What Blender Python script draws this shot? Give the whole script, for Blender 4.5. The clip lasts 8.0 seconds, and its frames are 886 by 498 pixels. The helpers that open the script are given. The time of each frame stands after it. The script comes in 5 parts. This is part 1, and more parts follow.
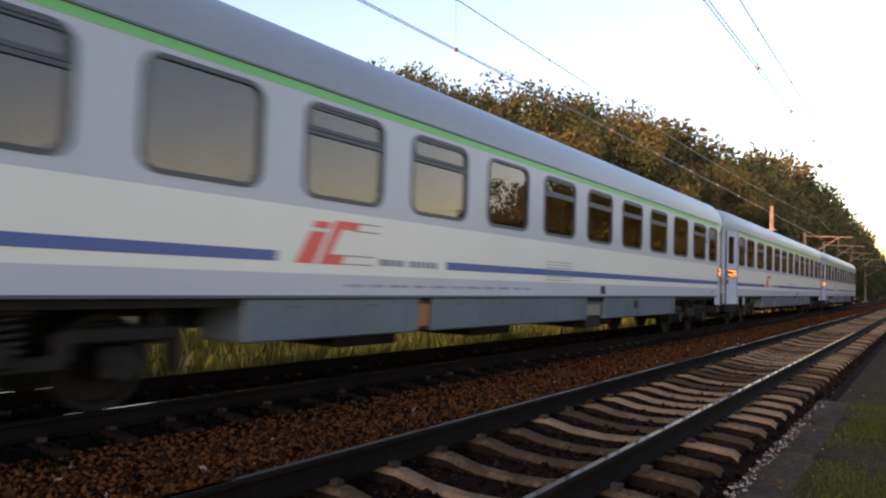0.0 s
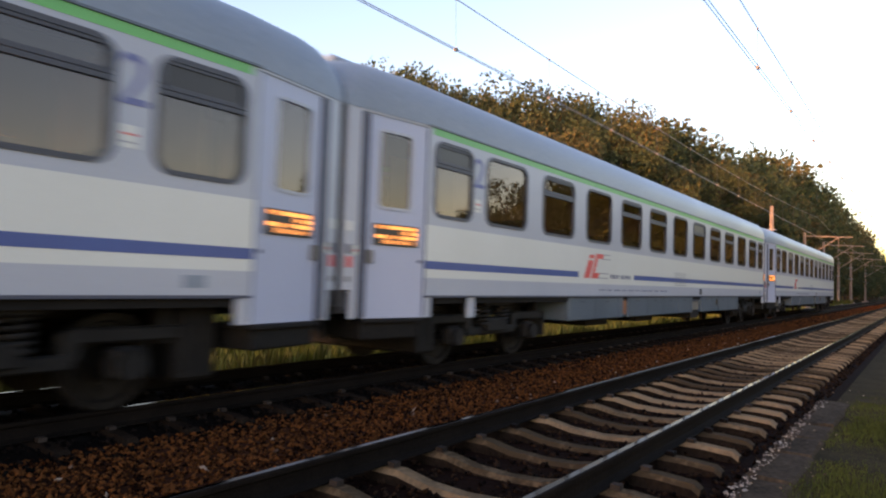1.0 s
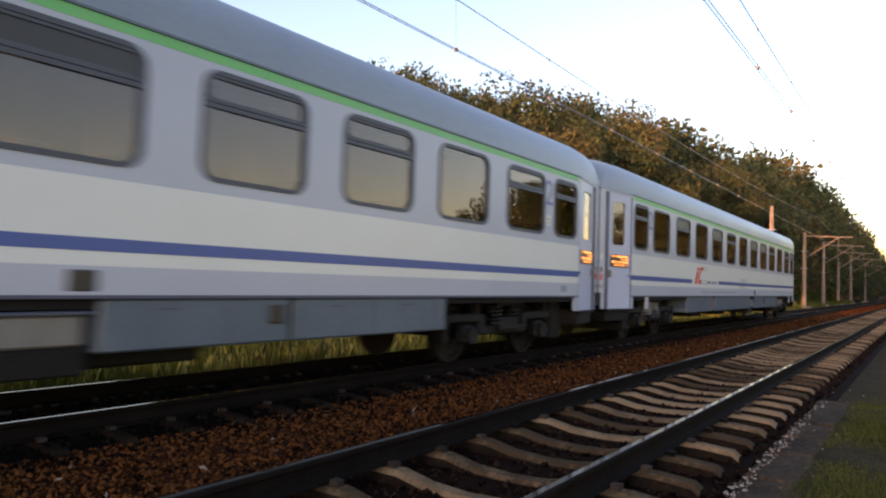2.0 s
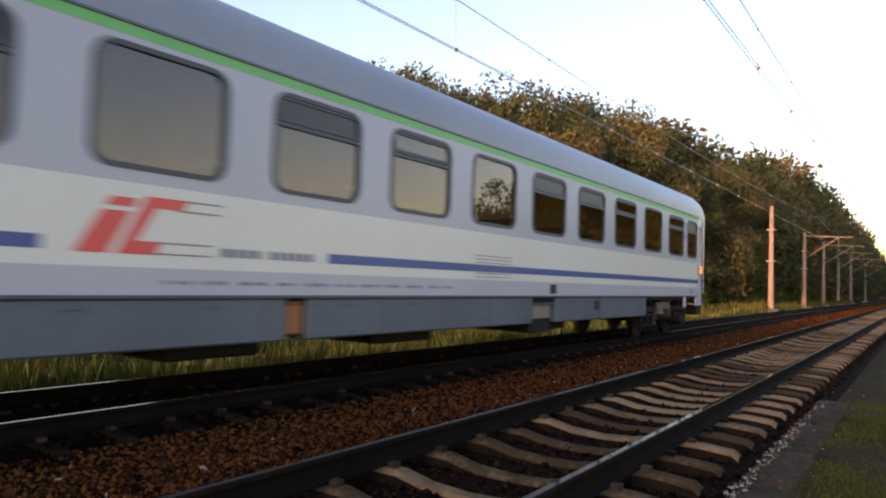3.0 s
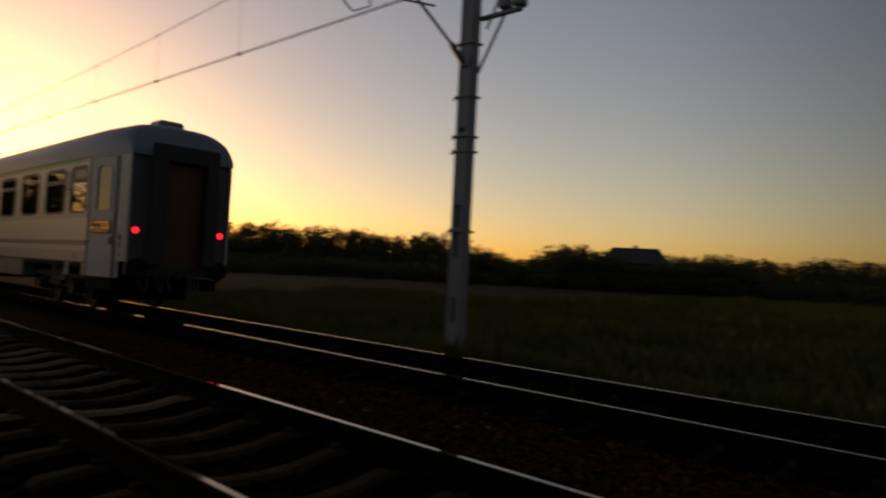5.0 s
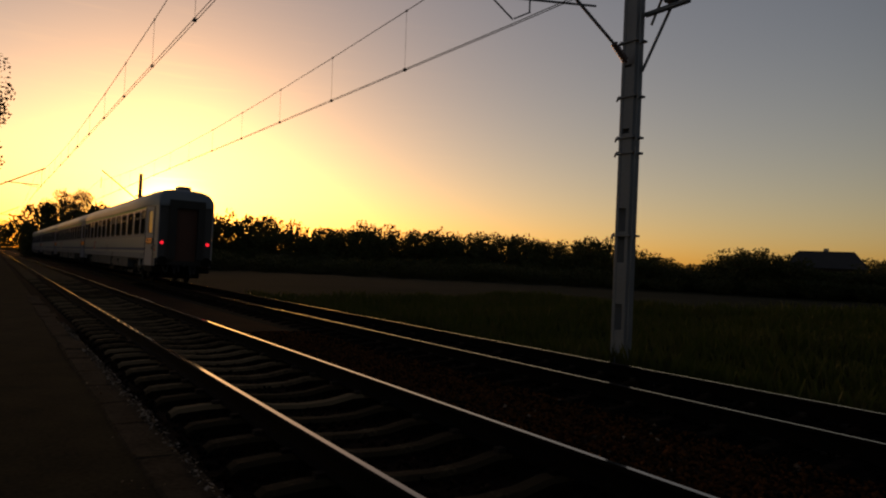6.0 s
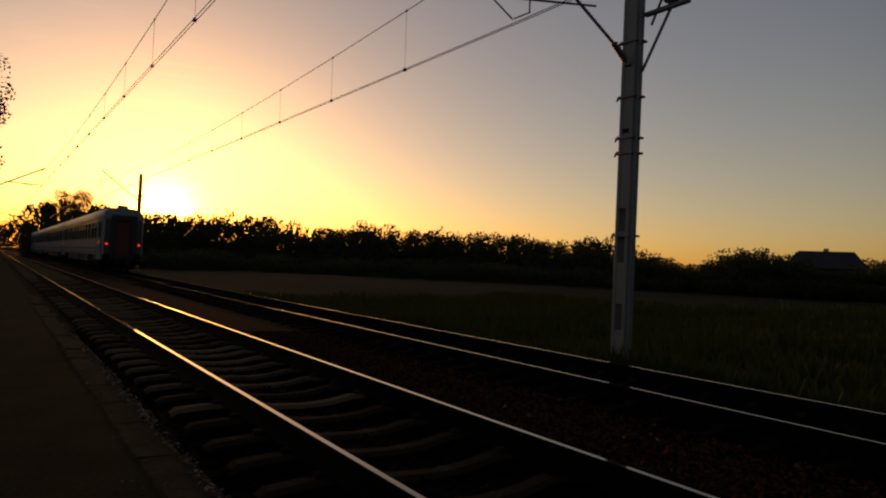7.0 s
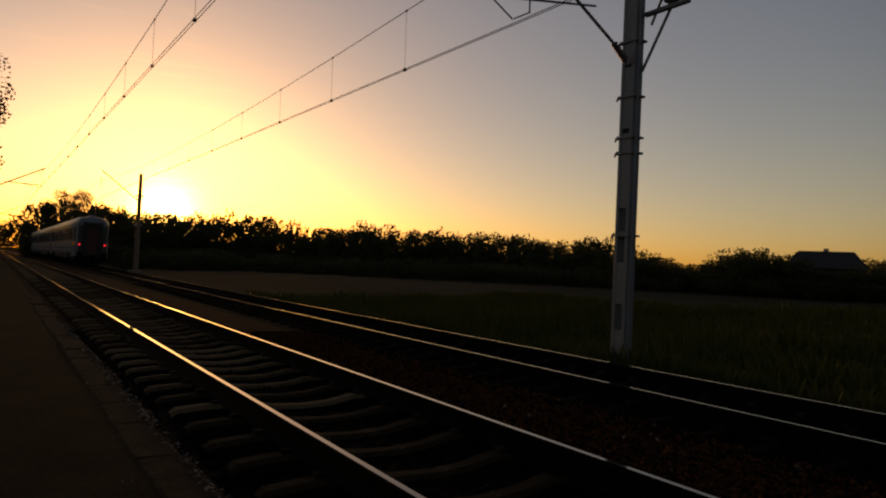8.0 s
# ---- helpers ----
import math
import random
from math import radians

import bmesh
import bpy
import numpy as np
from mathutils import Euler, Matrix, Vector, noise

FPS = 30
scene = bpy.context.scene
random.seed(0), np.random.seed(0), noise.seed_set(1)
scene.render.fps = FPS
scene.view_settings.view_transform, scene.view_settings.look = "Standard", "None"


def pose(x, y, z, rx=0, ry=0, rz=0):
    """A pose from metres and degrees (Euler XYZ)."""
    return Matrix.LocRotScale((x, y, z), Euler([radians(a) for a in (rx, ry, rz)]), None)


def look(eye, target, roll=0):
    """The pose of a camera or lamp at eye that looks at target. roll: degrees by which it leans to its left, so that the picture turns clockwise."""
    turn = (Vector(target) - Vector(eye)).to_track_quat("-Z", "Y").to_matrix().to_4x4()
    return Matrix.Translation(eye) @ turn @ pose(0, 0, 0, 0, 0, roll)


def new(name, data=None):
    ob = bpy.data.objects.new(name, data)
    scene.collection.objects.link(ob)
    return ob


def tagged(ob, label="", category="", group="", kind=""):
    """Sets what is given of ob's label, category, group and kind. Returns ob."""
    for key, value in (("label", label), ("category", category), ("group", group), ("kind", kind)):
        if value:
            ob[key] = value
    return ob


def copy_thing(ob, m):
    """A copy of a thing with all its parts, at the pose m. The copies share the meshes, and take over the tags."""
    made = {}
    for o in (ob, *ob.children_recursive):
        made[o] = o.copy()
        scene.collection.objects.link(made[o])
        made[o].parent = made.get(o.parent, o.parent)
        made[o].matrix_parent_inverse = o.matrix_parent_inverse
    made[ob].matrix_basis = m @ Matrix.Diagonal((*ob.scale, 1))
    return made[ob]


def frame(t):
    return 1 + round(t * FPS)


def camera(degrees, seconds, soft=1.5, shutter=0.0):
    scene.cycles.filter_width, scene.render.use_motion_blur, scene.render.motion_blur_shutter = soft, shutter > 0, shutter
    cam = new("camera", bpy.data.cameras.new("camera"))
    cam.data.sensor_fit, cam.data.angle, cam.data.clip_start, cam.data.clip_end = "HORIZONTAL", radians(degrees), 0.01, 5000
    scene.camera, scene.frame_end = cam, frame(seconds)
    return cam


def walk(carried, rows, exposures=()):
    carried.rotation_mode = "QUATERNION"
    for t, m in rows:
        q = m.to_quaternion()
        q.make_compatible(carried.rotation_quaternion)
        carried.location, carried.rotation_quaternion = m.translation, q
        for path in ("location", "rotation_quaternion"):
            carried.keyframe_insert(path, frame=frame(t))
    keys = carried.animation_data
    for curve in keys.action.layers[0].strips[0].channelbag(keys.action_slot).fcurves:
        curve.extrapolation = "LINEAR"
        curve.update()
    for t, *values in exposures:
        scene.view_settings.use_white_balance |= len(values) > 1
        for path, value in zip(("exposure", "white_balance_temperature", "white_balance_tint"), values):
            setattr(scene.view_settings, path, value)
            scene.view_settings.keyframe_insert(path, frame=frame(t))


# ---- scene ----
LENS = 66.7


def view(x, y, z, az, tilt, lean):
    """Camera pose from its heading (degrees from +x, counter-clockwise), tilt and lean."""
    return pose(x, y, z, 90 + tilt, 0, az - 90) @ pose(0, 0, 0, 0, 0, lean)


cam = camera(LENS, 8.0, soft=2.1, shutter=0.25)
walk(cam, [
    (0.0, view(0.0, -1.87, 1.236, 35.75, 2.64, 1.88)),
    (3.4, view(0.0, -1.87, 1.236, 35.75, 2.64, 1.88)),
    (3.6, view(0.0, -1.87, 1.236, 35.75, 2.64, 1.88)),
    (3.7, view(0.0, -1.87, 1.236, 35.95, 2.65, 1.95)),
    (3.8, view(0.005, -1.86, 1.23, 39.6, 2.8, 2.05)),
    (3.9, view(0.01, -1.86, 1.245, 50.9, 2.5, 2.1)),
    (4.0, view(0.02, -1.885, 1.238, 62.4, 2.92, 2.23)),
    (4.1, view(0.03, -1.875, 1.244, 72.6, 2.65, 2.3)),
    (4.2, view(0.04, -1.868, 1.248, 80.0, 2.95, 2.75)),
    (4.5, view(0.06, -1.89, 1.245, 101.0, 2.6, 2.85)),
    (4.8, view(0.09, -1.92, 1.236, 121.0, 2.1, 2.9)),
    (5.1, view(0.12, -1.955, 1.229, 136.8, 1.7, 2.95)),
    (5.3, view(0.133, -1.969, 1.226, 142.0, 1.57, 2.96)),
    (5.4, view(0.133, -1.969, 1.226, 143.7, 1.6, 2.7)),
    (5.5, view(0.133, -1.969, 1.226, 143.97, 1.617, 2.62)),
    (5.7, view(0.133, -1.969, 1.226, 144.05, 1.617, 2.62)),
    (5.8, view(0.133, -1.969, 1.226, 145.5, 1.62, 2.72)),
    (5.9, view(0.133, -1.969, 1.226, 146.2, 1.623, 2.783)),
    (6.0, view(0.133, -1.969, 1.226, 146.216, 1.623, 2.783)),
    (8.0, view(0.133, -1.969, 1.226, 146.216, 1.623, 2.783)),
], exposures=[(0.0, 2.68, 6650, 36), (3.7, 2.68, 6650, 36), (4.0, 2.88, 6650, 36), (4.2, 3.12, 6650, 35), (4.6, 1.1, 7050, 33), (5.2, -0.95, 8100, 34), (5.4, -1.0, 8100, 34), (6.0, -1.1, 8100, 34), (8.0, -1.1, 8100, 34)])

# ---- light ----
SUN_AZ, SUN_EL = 168.9, 3.25
GLOW = 1.0
world = bpy.data.worlds.new("world")
scene.world = world
world.use_nodes = True
wn, wl = world.node_tree.nodes, world.node_tree.links
wn.clear()
sky = wn.new("ShaderNodeTexSky")
sky.sky_type = "NISHITA"
sky.sun_disc = False
sky.sun_elevation = radians(SUN_EL)
sky.sun_rotation = radians(90 - SUN_AZ)
sky.air_density, sky.dust_density, sky.ozone_density = 1.0, 0.8, 1.5
bgd = wn.new("ShaderNodeBackground")
bgd.inputs["Strength"].default_value = 0.15
wout = wn.new("ShaderNodeOutputWorld")

sun = new("sun", bpy.data.lights.new("sun", "SUN"))
sun.data.energy, sun.data.angle, sun.data.color = 1.0, radians(0.6), (1.0, 0.47, 0.2)
toward = Vector((math.cos(radians(SUN_AZ)) * math.cos(radians(SUN_EL)), math.sin(radians(SUN_AZ)) * math.cos(radians(SUN_EL)), math.sin(radians(SUN_EL))))
sun.matrix_world = look(toward * 50, (0, 0, 0))

# glow of hazy air round the sun, with thin streaks of cloud in it
wco, wdot, wnorm = wn.new("ShaderNodeTexCoord"), wn.new("ShaderNodeVectorMath"), wn.new("ShaderNodeVectorMath")
wnorm.operation, wdot.operation = "NORMALIZE", "DOT_PRODUCT"
wdot.inputs[1].default_value = toward
wl.new(wco.outputs["Generated"], wnorm.inputs[0])
wl.new(wnorm.outputs[0], wdot.inputs[0])
wmap, wcloud, wramp = wn.new("ShaderNodeMapping"), wn.new("ShaderNodeTexNoise"), wn.new("ShaderNodeValToRGB")
wmap.inputs["Scale"].default_value = (9, 9, 150)
wcloud.inputs["Scale"].default_value, wcloud.inputs["Detail"].default_value = 1.0, 4
wramp.color_ramp.elements[0].position, wramp.color_ramp.elements[1].position = 0.56, 0.72
wramp.color_ramp.elements[0].color, wramp.color_ramp.elements[1].color = (1, 1, 1, 1), (1.9, 1.9, 1.9, 1)
wl.new(wnorm.outputs[0], wmap.inputs[0])
wl.new(wmap.outputs[0], wcloud.inputs["Vector"])
wl.new(wcloud.outputs["Fac"], wramp.inputs[0])
wlast = sky.outputs[0]
for power, tint in ((14, (0.26, 0.15, 0.03)), (60, (0.95, 0.52, 0.04)), (220, (5.0, 2.9, 0.2)), (1500, (60, 42, 10))):
    wp, wc, wa = wn.new("ShaderNodeMath"), wn.new("ShaderNodeVectorMath"), wn.new("ShaderNodeVectorMath")
    wp.operation, wc.operation, wa.operation = "POWER", "SCALE", "ADD"
    wp.inputs[1].default_value = power
    wpos = wn.new("ShaderNodeMath")
    wpos.operation = "MAXIMUM"
    wpos.inputs[1].default_value = 0.0
    wl.new(wdot.outputs["Value"], wpos.inputs[0])
    wl.new(wpos.outputs[0], wp.inputs[0])
    wm = wn.new("ShaderNodeVectorMath")
    wm.operation = "MULTIPLY"
    wm.inputs[1].default_value = tint
    wl.new(wramp.outputs[0], wm.inputs[0])
    wl.new(wm.outputs[0], wc.inputs[0])
    wl.new(wp.outputs[0], wc.inputs["Scale"])
    wl.new(wlast, wa.inputs[0])
    wl.new(wc.outputs[0], wa.inputs[1])
    wlast = wa.outputs[0]
# the evening glow lies low over the western horizon
wside, wup, wlow = wn.new("ShaderNodeVectorMath"), wn.new("ShaderNodeSeparateXYZ"), wn.new("ShaderNodeMapRange")
wside.operation = "DOT_PRODUCT"
wside.inputs[1].default_value = Vector((toward.x, toward.y, 0)).normalized()
wl.new(wnorm.outputs[0], wside.inputs[0])
wl.new(wnorm.outputs[0], wup.inputs[0])
wwest = wn.new("ShaderNodeMapRange")
wwest.interpolation_type = wlow.interpolation_type = "SMOOTHSTEP"
for node, a, b, lo, hi in ((wwest, 0.15, 0.62, 0.0, GLOW), (wlow, 0.36, 0.56, 1.0, 0.0)):
    for key, val in (("From Min", a), ("From Max", b), ("To Min", lo), ("To Max", hi)):
        node.inputs[key].default_value = val
wl.new(wside.outputs["Value"], wwest.inputs["Value"])
wl.new(wup.outputs["Z"], wlow.inputs["Value"])
wgain, wglow = wn.new("ShaderNodeMath"), wn.new("ShaderNodeVectorMath")
wgain.operation, wglow.operation = "MULTIPLY_ADD", "SCALE"
wl.new(wwest.outputs["Result"], wgain.inputs[0])
wl.new(wlow.outputs["Result"], wgain.inputs[1])
wgain.inputs[2].default_value = 1.0
wl.new(wlast, wglow.inputs[0])
wl.new(wgain.outputs[0], wglow.inputs["Scale"])
wl.new(wglow.outputs[0], bgd.inputs["Color"])
wl.new(bgd.outputs[0], wout.inputs["Surface"])


# ---- materials ----
def material(name, low, high, rough=0.7, metal=0.0, fine=30.0, coarse=2.0, bump=0.2, rough_var=0.1, island=False, per_object=False, emit=0.0, space="Object", spec=0.5):
    """Two scales of noise between two colours, with roughness variation and fine relief."""
    m = bpy.data.materials.new(name)
    m.use_nodes = True
    n, l = m.node_tree.nodes, m.node_tree.links
    b = n["Principled BSDF"]
    co = n.new("ShaderNodeTexCoord")
    f, c = n.new("ShaderNodeTexNoise"), n.new("ShaderNodeTexNoise")
    f.inputs["Scale"].default_value, c.inputs["Scale"].default_value = fine, coarse
    f.inputs["Detail"].default_value, c.inputs["Detail"].default_value = 5, 4
    for t in (f, c):
        l.new(co.outputs[space], t.inputs["Vector"])
    mix = n.new("ShaderNodeMath")
    mix.operation = "MULTIPLY_ADD"
    mix.inputs[1].default_value = 0.5
    half = n.new("ShaderNodeMath")
    half.operation = "MULTIPLY"
    half.inputs[1].default_value = 0.5
    l.new(f.outputs["Fac"], half.inputs[0])
    l.new(c.outputs["Fac"], mix.inputs[0])
    l.new(half.outputs[0], mix.inputs[2])
    last = mix.outputs[0]
    if island or per_object:
        info = n.new("ShaderNodeNewGeometry") if island else n.new("ShaderNodeObjectInfo")
        add = n.new("ShaderNodeMath")
        add.operation = "MULTIPLY_ADD"
        add.inputs[1].default_value = 0.65
        sub = n.new("ShaderNodeMath")
        sub.operation = "SUBTRACT"
        sub.inputs[1].default_value = 0.32
        l.new(last, sub.inputs[0])
        l.new(info.outputs["Random Per Island" if island else "Random"], add.inputs[0])
        l.new(sub.outputs[0], add.inputs[2])
        last = add.outputs[0]
    r = n.new("ShaderNodeValToRGB")
    r.color_ramp.elements[0].position, r.color_ramp.elements[1].position = 0.3, 0.72
    r.color_ramp.elements[0].color, r.color_ramp.elements[1].color = (*low, 1), (*high, 1)
    l.new(last, r.inputs[0])
    l.new(r.outputs[0], b.inputs["Base Color"])
    rr = n.new("ShaderNodeMath")
    rr.operation = "MULTIPLY_ADD"
    rr.inputs[1].default_value, rr.inputs[2].default_value = rough_var, rough - rough_var / 2
    l.new(c.outputs["Fac"], rr.inputs[0])
    l.new(rr.outputs[0], b.inputs["Roughness"])
    b.inputs["Metallic"].default_value = metal
    b.inputs["Specular IOR Level"].default_value = spec
    if bump:
        bp = n.new("ShaderNodeBump")
        bp.inputs["Strength"].default_value, bp.inputs["Distance"].default_value = bump, 0.02
        l.new(f.outputs["Fac"], bp.inputs["Height"])
        l.new(bp.outputs[0], b.inputs["Normal"])
    if emit:
        l.new(r.outputs[0], b.inputs["Emission Color"])
        b.inputs["Emission Strength"].default_value = emit
    return m


def glass_material(name, tint, base):
    """Tinted double glazing: see-through, with gloss that grows towards grazing views."""
    m = bpy.data.materials.new(name)
    m.use_nodes = True
    n, l = m.node_tree.nodes, m.node_tree.links
    n.clear()
    out, mix = n.new("ShaderNodeOutputMaterial"), n.new("ShaderNodeMixShader")
    tr, gl, lw = n.new("ShaderNodeBsdfTransparent"), n.new("ShaderNodeBsdfGlossy"), n.new("ShaderNodeLayerWeight")
    tr.inputs[0].default_value = (*tint, 1)
    gl.inputs["Roughness"].default_value = 0.02
    gl.inputs["Color"].default_value = (1.0, 0.88, 0.8, 1)
    lw.inputs["Blend"].default_value = 0.5
    pw, ad = n.new("ShaderNodeMath"), n.new("ShaderNodeMath")
    pw.operation, ad.operation = "POWER", "MULTIPLY_ADD"
    pw.inputs[1].default_value = 4.0
    ad.inputs[1].default_value, ad.inputs[2].default_value = 0.9, base
    l.new(lw.outputs["Facing"], pw.inputs[0])
    l.new(pw.outputs[0], ad.inputs[0])
    l.new(ad.outputs[0], mix.inputs[0])
    l.new(tr.outputs[0], mix.inputs[1])
    l.new(gl.outputs[0], mix.inputs[2])
    l.new(mix.outputs[0], out.inputs[0])
    return m


def leaf_material(name, cols):
    """Leaves: colour by island and by tree, with light through the blade."""
    m = bpy.data.materials.new(name)
    m.use_nodes = True
    n, l = m.node_tree.nodes, m.node_tree.links
    b = n["Principled BSDF"]
    geo, info, co, c = n.new("ShaderNodeNewGeometry"), n.new("ShaderNodeObjectInfo"), n.new("ShaderNodeTexCoord"), n.new("ShaderNodeTexNoise")
    c.inputs["Scale"].default_value = 0.45
    l.new(co.outputs["Object"], c.inputs["Vector"])
    a1, a2 = n.new("ShaderNodeMath"), n.new("ShaderNodeMath")
    a1.operation = a2.operation = "MULTIPLY_ADD"
    a1.inputs[1].default_value, a2.inputs[1].default_value = 0.26, 0.42
    a3 = n.new("ShaderNodeMath")
    a3.operation = "MULTIPLY"
    a3.inputs[1].default_value = 0.5
    l.new(c.outputs["Fac"], a3.inputs[0])
    l.new(geo.outputs["Random Per Island"], a1.inputs[0])
    l.new(a3.outputs[0], a1.inputs[2])
    l.new(info.outputs["Random"], a2.inputs[0])
    l.new(a1.outputs[0], a2.inputs[2])
    r = n.new("ShaderNodeValToRGB")
    e = r.color_ramp.elements
    e[0].position, e[0].color = 0.25, (*cols[0], 1)
    e[1].position, e[1].color = 0.85, (*cols[-1], 1)
    for i, col in enumerate(cols[1:-1]):
        x = e.new(0.25 + 0.6 * (i + 1) / (len(cols) - 1))
        x.color = (*col, 1)
    l.new(a2.outputs[0], r.inputs[0])
    l.new(r.outputs[0], b.inputs["Base Color"])
    b.inputs["Roughness"].default_value = 0.7
    b.inputs["Specular IOR Level"].default_value = 0.1
    tl, mx = n.new("ShaderNodeBsdfTranslucent"), n.new("ShaderNodeMixShader")
    l.new(r.outputs[0], tl.inputs[0])
    mx.inputs[0].default_value = 0.3 if "leaves" in name else 0.12
    l.new(b.outputs[0], mx.inputs[1])
    l.new(tl.outputs[0], mx.inputs[2])
    l.new(mx.outputs[0], n["Material Output"].inputs[0])
    return m


